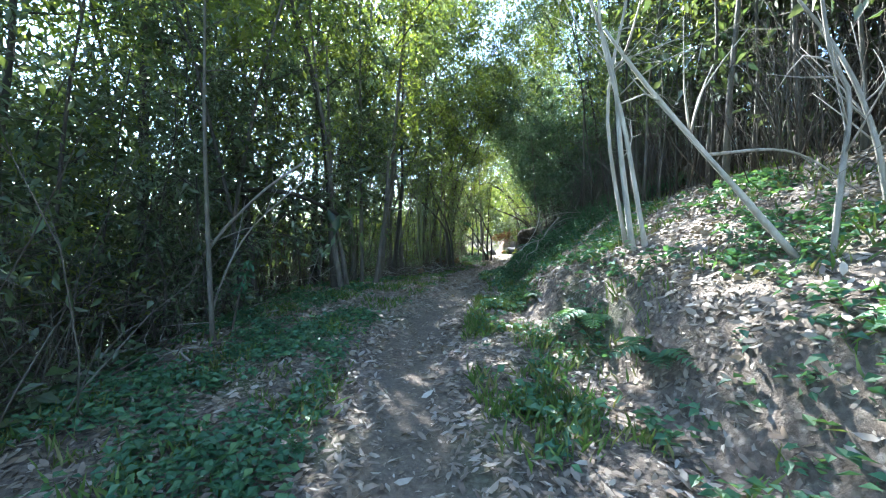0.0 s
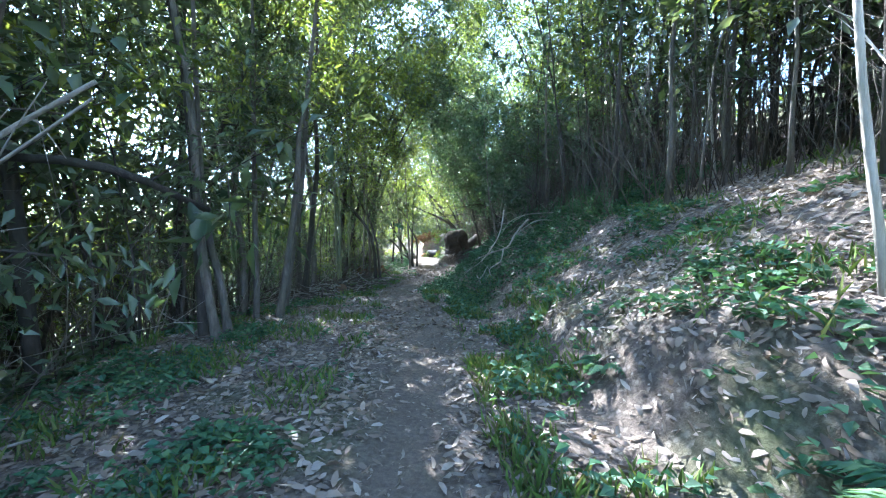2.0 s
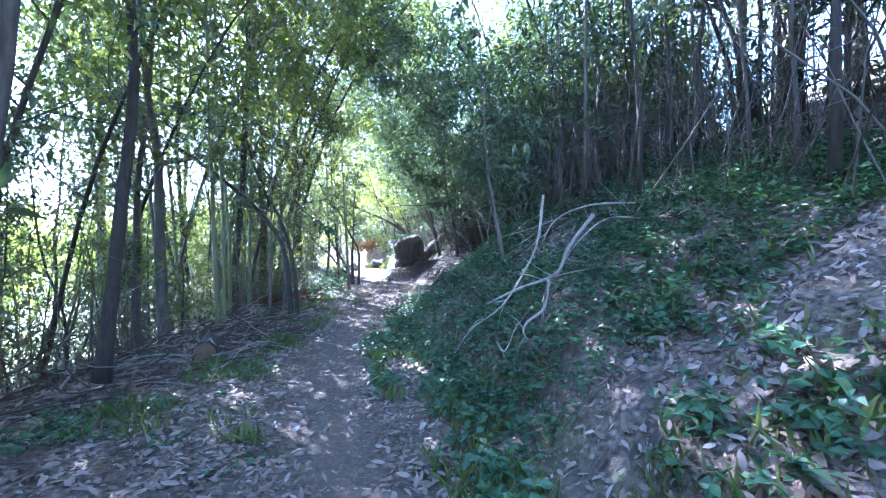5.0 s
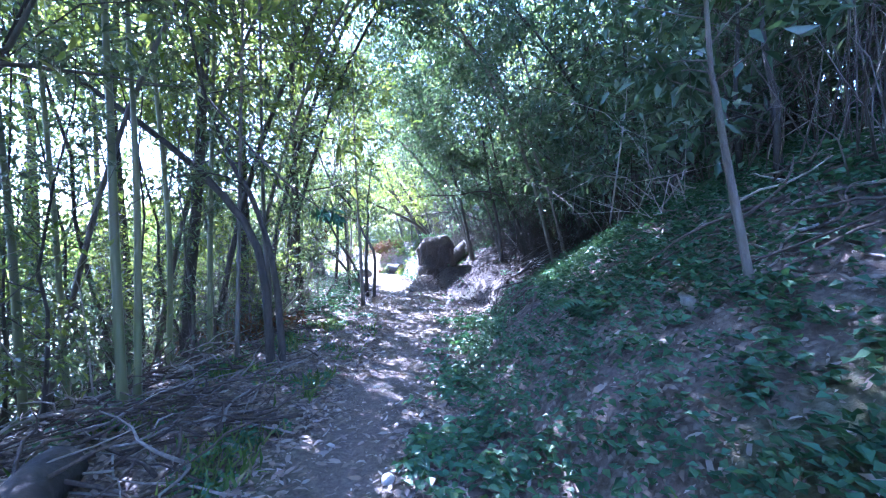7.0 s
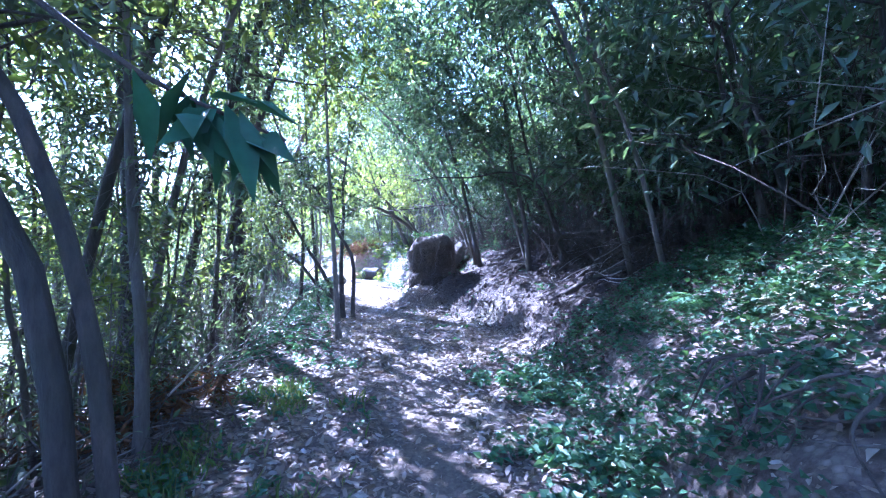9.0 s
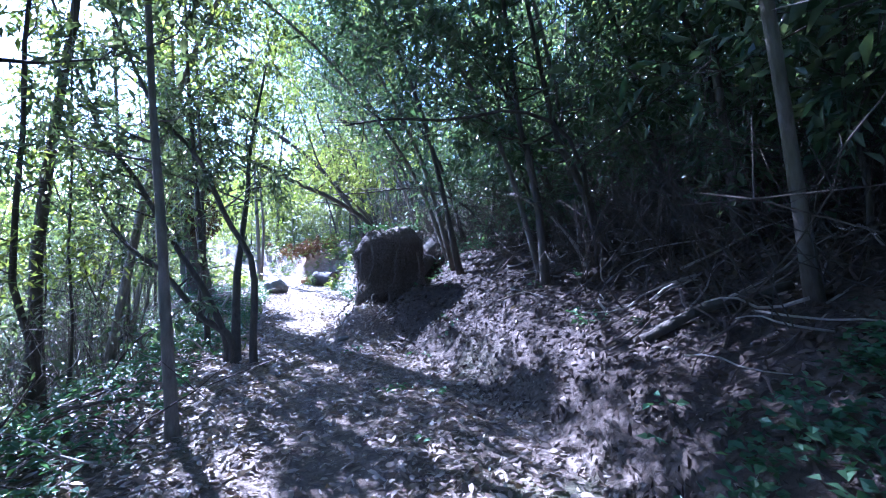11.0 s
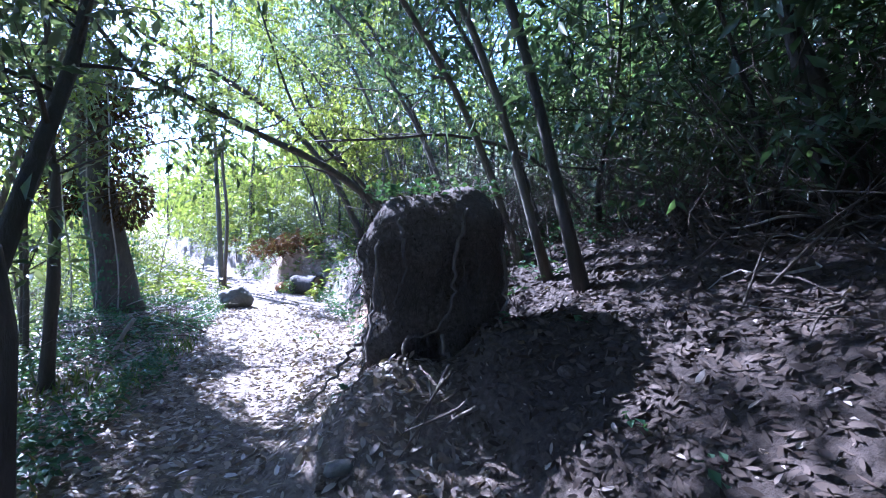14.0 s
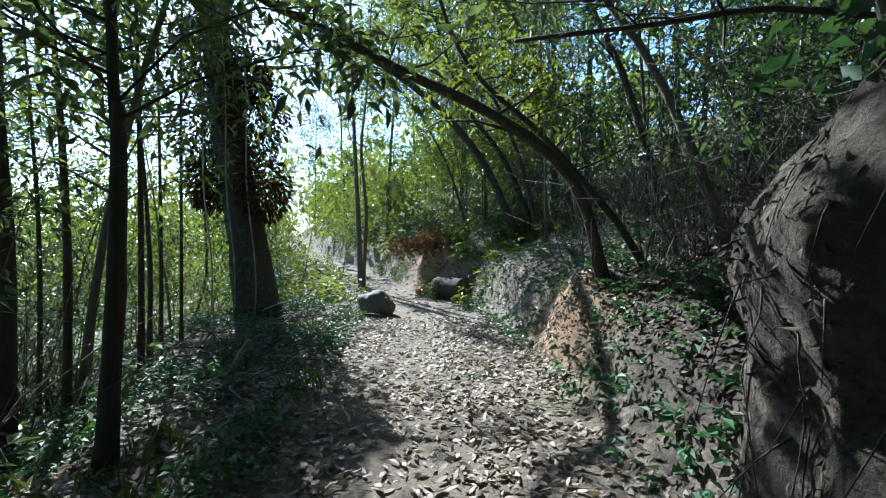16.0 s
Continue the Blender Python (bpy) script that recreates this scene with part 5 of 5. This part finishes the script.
def bracken_clump(x, y, lift, label, seed, w=0.9):
    """Rust-brown dead bracken hanging over the cutting."""
    rng = np.random.default_rng(seed)
    root = thing("dead_bracken", label, "fern", at=tuple(spot(x, y, -lift)))
    g, s = Geo(), Geo()
    for _ in range(46):
        a = np.array([rng.normal(0, w * 0.45), rng.normal(0, 0.3), rng.uniform(-0.1, 0.3)])
        d = np.array([rng.normal(0, 0.6), -rng.uniform(0.1, 0.8), rng.uniform(0.1, 0.8)])
        q = spline([a, a + d * 0.4, a + d * 0.8 - [0, 0, 0.45]], 9)
        tube(s, q, np.linspace(0.006, 0.002, 9), 3)
        for k in range(2, 9):
            n = 6
            dd = rng.normal(0, 0.7, (n, 3)) - [0, 0, 0.4]
            leaves(g, np.repeat(q[k:k + 1], n, 0), dd, rng.normal(0, 1, (n, 3)), 0.13 * rng.uniform(0.6, 1.2, n), 0.03)
    tagged(part("dry_stalk", s, M_TWIG, root), kind="stuff")
    part("foliage", g, M_DRY, root)


bracken_clump(-5.2, 26.9, 0.05, "rust-brown dead bracken over the clay cutting", 93)
bracken_clump(-4.7, 26.7, 0.05, "rust-brown dead bracken over the clay cutting", 94, 0.7)
bracken_clump(-3.9, 8.4, 0.0, "straw-brown dead fronds at the path edge", 95, 0.7)


def fern(x, y, n, length, seed, label="fresh green fern growing from the bank"):
    rng = np.random.default_rng(seed)
    root = thing("fern", label, "fern", at=tuple(spot(x, y, 0.02)))
    for k in range(n):
        g = Geo()
        a = 2 * np.pi * k / n + rng.normal(0, 0.25)
        d = np.array([math.cos(a), math.sin(a), 0])
        ln = length * rng.uniform(0.7, 1.15)
        q = spline([(0, 0, 0), d * ln * 0.4 + [0, 0, ln * 0.45], d * ln + [0, 0, ln * 0.25]], 16)
        tube(g, q, np.linspace(0.004, 0.001, 16), 3)
        side = np.array([-d[1], d[0], 0])
        for i in range(2, 16):
            w = 0.32 * ln * math.sin(np.pi * (i / 16) ** 0.8) + 0.02
            for sg in (1, -1):
                leaves(g, q[i:i + 1], side[None] * sg + d[None] * 0.35 - [[0, 0, 0.1]], np.array([[0, 0, 1.0]]), w, 0.022 + 0.1 * w)
        part("frond", g, M_HERB, root)


fern(2.46, -4.72, 9, 0.42, 1)
fern(2.9, -5.6, 7, 0.35, 2)
fern(1.75, -3.2, 6, 0.25, 3)
fern(-1.15, 15.9, 5, 0.3, 4)
fern(0.35, 4.9, 7, 0.35, 5)
fern(0.9, 8.3, 6, 0.35, 6)


def leafy_shoot(name, label, pts, n, leaf_len, material, seed, bark=None, bare=0.45):
    """A twig with broad leaves, reaching out over the path."""
    rng = np.random.default_rng(seed)
    p = spline(pts, 12)
    root = thing(name, label, "branch", at=tuple(p[0]))
    s, g = Geo(), Geo()
    tube(s, p - p[0], np.linspace(0.014, 0.003, 12), 6)
    part("twig", s, bark or M_TWIG, root)
    t = rng.uniform(bare, 1.0, n)
    i = np.clip((t * 11).astype(int), 0, 11)
    d = np.gradient(p, axis=0)[i] * 2 + rng.normal(0, 0.5, (n, 3)) * 0.6 - [0, 0, 0.25]
    L = leaf_len * rng.uniform(0.6, 1.2, n)
    at, nn = p[i] - p[0] + rng.normal(0, 0.02, (n, 3)), rng.normal(0, 0.4, (n, 3)) + [0, 0, 1]
    for k in range(n):
        g = Geo()
        leaves(g, at[k:k + 1], d[k:k + 1], nn[k:k + 1], L[k], L[k] * 0.36)
        part("leaf", g, material, root)


leafy_shoot("overhanging_branch", "leafy branch with broad bluish leaves hanging beside the path", [(-3.3, 5.9, 2.9), (-2.6, 5.6, 2.2), (-2.05, 5.42, 1.76), (-1.72, 5.44, 1.60)], 26, 0.17, M_HERB, 1, None, 0.8)
leafy_shoot("overhanging_branch", "leafy branch with broad dark leaves hanging beside the path", [(-3.6, 8.2, 2.4), (-3.2, 7.9, 2.1), (-2.8, 7.6, 1.9), (-2.6, 7.4, 1.75)], 30, 0.14, M_LEAF_DARK, 2)
leafy_shoot("leafy_shoot", "dark leafy shoot at the foot of the clump", [(-4.2, 12.6, 0.0), (-3.9, 12.5, 0.4), (-3.5, 12.3, 0.65), (-3.2, 12.2, 0.7)], 40, 0.14, M_LEAF_DARK, 3)
leafy_shoot("leafy_shoot", "dark leafy shoot at the foot of the clump", [(-4.4, 13.2, 0.0), (-4.0, 13.3, 0.5), (-3.6, 13.2, 0.75), (-3.3, 13.1, 0.7)], 40, 0.13, M_LEAF_DARK, 4)
leafy_shoot("leafy_shoot", "small green shoot at the path edge", [(-1.2, -5.3, -0.05), (-1.15, -5.25, 0.35), (-1.1, -5.2, 0.6), (-1.0, -5.2, 0.85)], 46, 0.13, M_HERB, 5)
leafy_shoot("leafy_shoot", "leafy shoot hanging over the slope", [(0.9, 13.4, 3.6), (0.2, 13.2, 3.2), (-0.5, 13.0, 2.9), (-1.2, 13.0, 2.6)], 40, 0.13, M_LEAF_DARK, 6)


for k in range(26):
    rk = np.random.default_rng(700 + k)
    a = rk.uniform(0.0, 6.283)
    cx, cy = (-1.35 + 1.15 * math.cos(a), 14.95 + 0.7 * math.sin(a)) if k < 18 else (rk.uniform(-0.15, 0.5), rk.uniform(5.4, 6.7))
    if across(cx, cy) > 0.8:
        e = rk.uniform(0.02, 0.055)
        boulder("soil_clod", "crumbled dark clod of earth on the leaf litter", float(cx), float(cy), (e * 1.2, e, e * 0.8), 740 + k, M_SOIL, 0.25, "soil")


# ---- brush piles, litter and low plants ----
def stick_meshes():
    """A few crooked sticks, a metre long, lying along x."""
    rng = np.random.default_rng(650)
    made = []
    for k in range(10):
        g = Geo()
        tube(g, spline([(-0.5, 0, 0), (-0.1, *rng.normal(0, 0.05, 2)), (0.2, *rng.normal(0, 0.05, 2)), (0.5, *rng.normal(0, 0.03, 2))], 6), np.linspace(rng.uniform(0.009, 0.02), 0.005, 6), 4)
        made.append(g.mesh("stick", M_DEAD if k % 5 < 2 else M_TWIG))
    return made


STICKS = stick_meshes()


def stick_pile(x, y, w, d, n, seed, label):
    """Dead sticks lying criss-cross, one upon another."""
    rng = np.random.default_rng(seed)
    root = thing("stick_pile", label, "brush", "stick piles beside the path", tuple(spot(x, y)))
    z0 = float(ground_z(x, y))
    for k in range(int(n * 0.62)):
        c = np.array([rng.uniform(-w, w), rng.uniform(-d, d)])
        a = rng.uniform(0, 2 * np.pi)
        ln = rng.uniform(0.3, 1.0)
        e = np.array([math.cos(a), math.sin(a)]) * ln / 2
        za = float(ground_z(x + c[0] - e[0], y + c[1] - e[1])) - z0
        zb = float(ground_z(x + c[0] + e[0], y + c[1] + e[1])) - z0
        h = abs(rng.normal(0, 0.08)) + 0.012
        h2 = h * rng.uniform(0.3, 3)
        ob = new("stick", STICKS[rng.integers(0, 10)])
        ob.parent = root
        ob.matrix_basis = Matrix.LocRotScale(Vector((c[0], c[1], (za + h + zb + h2) / 2)), Euler((rng.uniform(0, 6), -math.atan2(zb + h2 - za - h, ln), a), "XYZ"), Vector((ln, 0.75, 0.75)))


for k, (x, y, w, d, n) in enumerate(((-2.9, 3.9, 0.9, 1.0, 220), (-3.3, 5.4, 0.9, 1.0, 220), (-3.8, 7.2, 0.8, 0.9, 150), (-3.2, 2.2, 0.8, 0.9, 160), (-3.4, 0.6, 0.8, 0.9, 120),
                                     (-1.5, -6.8, 0.7, 0.9, 110), (-2.4, -5.2, 0.7, 0.8, 110), (-3.6, -1.0, 0.8, 1.2, 120), (1.6, 4.3, 0.6, 0.7, 90), (-5.6, 18.6, 0.8, 1.4, 140), (-6.2, 21.0, 0.7, 0.8, 90),
                                     (1.4, 11.0, 0.9, 1.2, 90), (1.0, 13.6, 0.9, 1.0, 80), (-3.8, 10.2, 0.6, 1.2, 110), (-4.2, 12.4, 0.6, 1.0, 110))):
    stick_pile(x, y, w, d, n, 600 + k, "loose pile of grey dead sticks and twigs")


def scatter_ground(n, y0, y1, s0, s1, rng, keep=None):
    y = rng.uniform(y0, y1, n)
    s = rng.uniform(s0, s1, n)
    x = line_x(y) + s
    if keep is not None:
        ok = rng.random(n) < keep(x, y, s)
        x, y, s = x[ok], y[ok], s[ok]
    return x, y, s


def litter(name, label, n, y0, y1, s0, s1, seed, size, keep, material):
    rng = np.random.default_rng(seed)
    g = Geo()
    x, y, s = scatter_ground(n, y0, y1, s0, s1, rng, keep)
    z = ground_z(x, y) + rng.uniform(0.003, 0.025, len(x))
    az = rng.uniform(0, 2 * np.pi, len(x))
    nn = normal_at(x, y)
    d = np.stack([np.cos(az), np.sin(az), np.zeros(len(x))], 1)
    d = d - nn * (d * nn).sum(1, keepdims=True) + nn * rng.normal(0, 0.22, (len(x), 1))
    L = rng.uniform(size[0], size[1], len(x))
    blades(g, np.stack([x, y, z], 1), d, nn + rng.normal(0, 0.5, (len(x), 3)), L, L * rng.uniform(0.24, 0.46, len(x)), rng.normal(0.04, 0.12, len(x)))
    tagged(new(name, g.mesh(name, material, True)), label, "leaf litter", kind="stuff")


def litter_keep(x, y, s):
    tread = np.clip(0.14 + (np.abs(s + 0.1 * np.sin(0.8 * y)) / 0.45) ** 2, 0, 1)
    tread = np.where(y > 9, np.maximum(tread, 0.55), tread)
    patchy = np.clip(0.75 + 0.5 * ripple(x * 1.7, y * 1.7), 0.4, 1)
    ivy = np.where((y > 1) & (y < 9.5) & (s > plan(y, FOOT) + 0.1), 0.1, 1.0)
    verge = np.where((y < 2) & (s > 0.45) & (s < 1.3), 0.6, 1.0)
    # Pale leaves thinned out where the bank has its shade painted in.
    shade_mask = np.where((y > 9) & (y < 19) & (s > plan(y, FOOT) + 0.15), 0.02, 1.0)
    return tread * patchy * ivy * shade_mask * verge


litter("leaf_litter", "dry grey-brown fallen leaves covering the path and bank", 165000, -9.5, 22, -2.8, 4.2, 21, (0.045, 0.10), litter_keep, M_LITTER)
litter("leaf_litter", "dry fallen leaves on the far path and slopes", 20000, -9.5, 30, -6, 9.5, 22, (0.07, 0.13), lambda x, y, s: np.where((s > -2.8) & (s < 4.2) & (y < 22), 0.0, 1.0), M_LITTER)


# Leaves coloured dark so that the bank looks shaded.
litter("leaf_litter", "leaf mould on the bank, coloured dark to stand for its shade", 52000, 8.6, 19.4, 0.9, 6.5, 29, (0.04, 0.09), lambda x, y, s: np.where(s > plan(y, FOOT) + 0.1, 0.9, 0.0), M_LITTER_SHADE)


def fragments(name, label, n, y0, y1, s0, s1, seed, size, keep, material):
    """Broken bits of leaf and bark between the whole leaves."""
    rng = np.random.default_rng(seed)
    g = Geo()
    x, y, s = scatter_ground(n, y0, y1, s0, s1, rng, keep)
    nn = normal_at(x, y)
    d = rng.normal(0, 1, (len(x), 3))
    d = d - nn * (d * nn).sum(1, keepdims=True) * 0.8
    L = rng.uniform(size[0], size[1], len(x))
    leaves(g, np.stack([x, y, ground_z(x, y) + rng.uniform(0.002, 0.012, len(x))], 1), d, nn + rng.normal(0, 0.3, (len(x), 3)), L, L * rng.uniform(0.3, 0.7, len(x)))
    tagged(new(name, g.mesh(name, material, False)), label, "leaf litter", kind="stuff")


fragments("leaf_fragments", "small broken bits of leaf on path and bank", 70000, -9.5, 16, -2.2, 3.2, 45, (0.015, 0.04), lambda x, y, s: np.where((y > 8.5) & (s > plan(y, FOOT) + 0.2), 0.1, np.clip(0.35 + np.abs(s), 0, 1)), M_LITTER)


def grass(n, y0, y1, s0, s1, seed, h, keep, label):
    rng = np.random.default_rng(seed)
    g = Geo()
    x, y, s = scatter_ground(n, y0, y1, s0, s1, rng, keep)
    p = np.stack([x, y, ground_z(x, y) - 0.01], 1)
    d = rng.normal(0, 0.38, (len(x), 3)) + [0, 0, 1]
    L = rng.uniform(h[0], h[1], len(x))
    leaves(g, p, d, rng.normal(0, 1, (len(x), 3)) * [1, 1, 0.2], L, rng.uniform(0.004, 0.009, len(x)), 0.1, 0.3)
    tagged(new("grass", g.mesh("grass", M_GRASS, False)), label, "grass", kind="stuff")


def clumped(k, lo):
    return lambda x, y, s: np.clip((ripple(x * k, y * k) - lo) * 2.2, 0, 1)


grass(17000, -8, 3.5, 0.45, 1.4, 23, (0.04, 0.16), clumped(1.5, -0.1), "fresh green grass along the foot of the bank")
grass(16000, -9.5, 0, -2.9, -0.6, 24, (0.05, 0.15), clumped(1.6, 0.0), "short grass on the path shoulder")
grass(13000, -7.5, 2, 1.4, 4.8, 25, (0.04, 0.17), clumped(1.4, 0.0), "rank grass on the sunlit bank")
grass(12000, 1, 9, -1.9, -0.5, 26, (0.05, 0.16), clumped(1.5, 0.05), "short grass between path and brush")
grass(9000, 14, 26, -3.2, -0.8, 27, (0.06, 0.2), clumped(1.2, 0.0), "grass along the lower verge")


def low_plants(name, n, y0, y1, s0, s1, seed, leaf, height, keep, material, label, per=7, wide=0.7):
    """Low leafy plants: short stalks, each with a few leaves about it."""
    rng = np.random.default_rng(seed)
    g = Geo()
    x, y, s = scatter_ground(n, y0, y1, s0, s1, rng, keep)
    k = np.repeat(np.arange(len(x)), per)
    h = (rng.uniform(height[0], height[1], len(x)))[k] * rng.uniform(0.4, 1, len(k))
    p = np.stack([x[k], y[k], ground_z(x, y)[k] + h], 1) + rng.normal(0, 0.04, (len(k), 3)) * [1, 1, 0.3]
    a = rng.uniform(0, 2 * np.pi, len(k))
    d = np.stack([np.cos(a), np.sin(a), rng.normal(0.05, 0.3, len(k))], 1)
    L = rng.uniform(leaf[0], leaf[1], len(k))
    leaves(g, p, d, rng.normal(0, 0.4, (len(k), 3)) + [0, 0, 1], L, L * wide, 0.12, 0.2)
    tagged(new(name, g.mesh(name, material, False)), label, "ground cover", kind="stuff")


low_plants("verge_herbs", 3000, -9.5, -4, -3.2, -0.7, 31, (0.035, 0.08), (0.03, 0.13), clumped(1.4, -0.25), M_HERB, "blue-green nettles and herbs on the path shoulder")
low_plants("verge_herbs", 1500, -4, 1.5, -3.3, -1.7, 42, (0.035, 0.075), (0.03, 0.12), clumped(1.4, -0.1), M_HERB, "green herbs under the trees at the path edge")
low_plants("verge_herbs", 350, -4, 2, -1.7, -0.5, 43, (0.03, 0.07), (0.02, 0.06), clumped(1.8, 0.1), M_HERB, "scattered small herbs among fallen leaves")
low_plants("verge_herbs", 3600, -8, 3, 0.6, 3.6, 32, (0.04, 0.09), (0.03, 0.14), clumped(1.5, -0.12), M_HERB, "green herbs among leaves on the bank")
low_plants("ground_ivy", 9500, 0.8, 9.8, 0.75, 5.0, 33, (0.03, 0.068), (0.03, 0.22), lambda x, y, s: np.where(s > plan(y, FOOT) + 0.05, np.clip(0.9 + ripple(x, y), 0.2, 1), 0.12), M_IVY, "dense dark green ground ivy on the bank", 7, 0.8)
low_plants("verge_herbs", 1500, 1.5, 10, -2.1, -0.5, 34, (0.035, 0.07), (0.02, 0.10), clumped(1.5, 0.0), M_HERB, "small green herbs beside the path")
low_plants("verge_herbs", 900, 2, 9.5, 0.4, 1.3, 35, (0.05, 0.10), (0.03, 0.12), clumped(1.3, -0.1), M_HERB, "fresh green herbs at the foot of the bank")
low_plants("ground_ivy", 2600, 13.5, 24, -3.8, -0.85, 36, (0.04, 0.08), (0.04, 0.25), clumped(1.0, -0.35), M_IVY, "leafy green cover on the lower verge", 7, 0.7)
low_plants("verge_herbs", 900, 8, 19, 0.5, 3.5, 37, (0.04, 0.08), (0.02, 0.08), clumped(1.5, 0.25), M_HERB, "sparse green seedlings in leaf litter")
low_plants("far_scrub", 2600, 23, 46, -9, 9, 38, (0.12, 0.24), (0.05, 0.5), lambda x, y, s: np.where(np.abs(s) > 1.1, 1.0, 0.0), M_LEAF_SUN, "sunlit low scrub beyond the bend", 8, 0.5)
low_plants("slope_scrub", 2600, -9, 24, -11, -2.6, 39, (0.10, 0.2), (0.05, 0.4), lambda x, y, s: np.where(-s > plan(y, EDGE) + 0.3, 1.0, 0.0), M_LEAF, "low scrub on the slope below the path", 7, 0.5)
low_plants("bank_herbs", 2200, 16, 27, 1.3, 5, 40, (0.05, 0.11), (0.03, 0.25), lambda x, y, s: np.clip(0.6 + ripple(x, y), 0.1, 1), M_IVY, "straggling green plants on the far bank", 6, 0.6)
low_plants("clump_herbs", 1100, 9.5, 15.5, -3.6, -1.2, 41, (0.04, 0.09), (0.03, 0.3), clumped(1.2, -0.3), M_HERB, "light green plants at the foot of the clump", 7, 0.6)

low_plants("bend_scrub", 1500, 24.5, 31, 0.5, 4.5, 44, (0.06, 0.14), (0.03, 0.45), lambda x, y, s: np.clip(0.7 + ripple(x, y), 0.1, 1), M_GRASS, "dry yellow-green plants over the clay cutting", 7, 0.4)
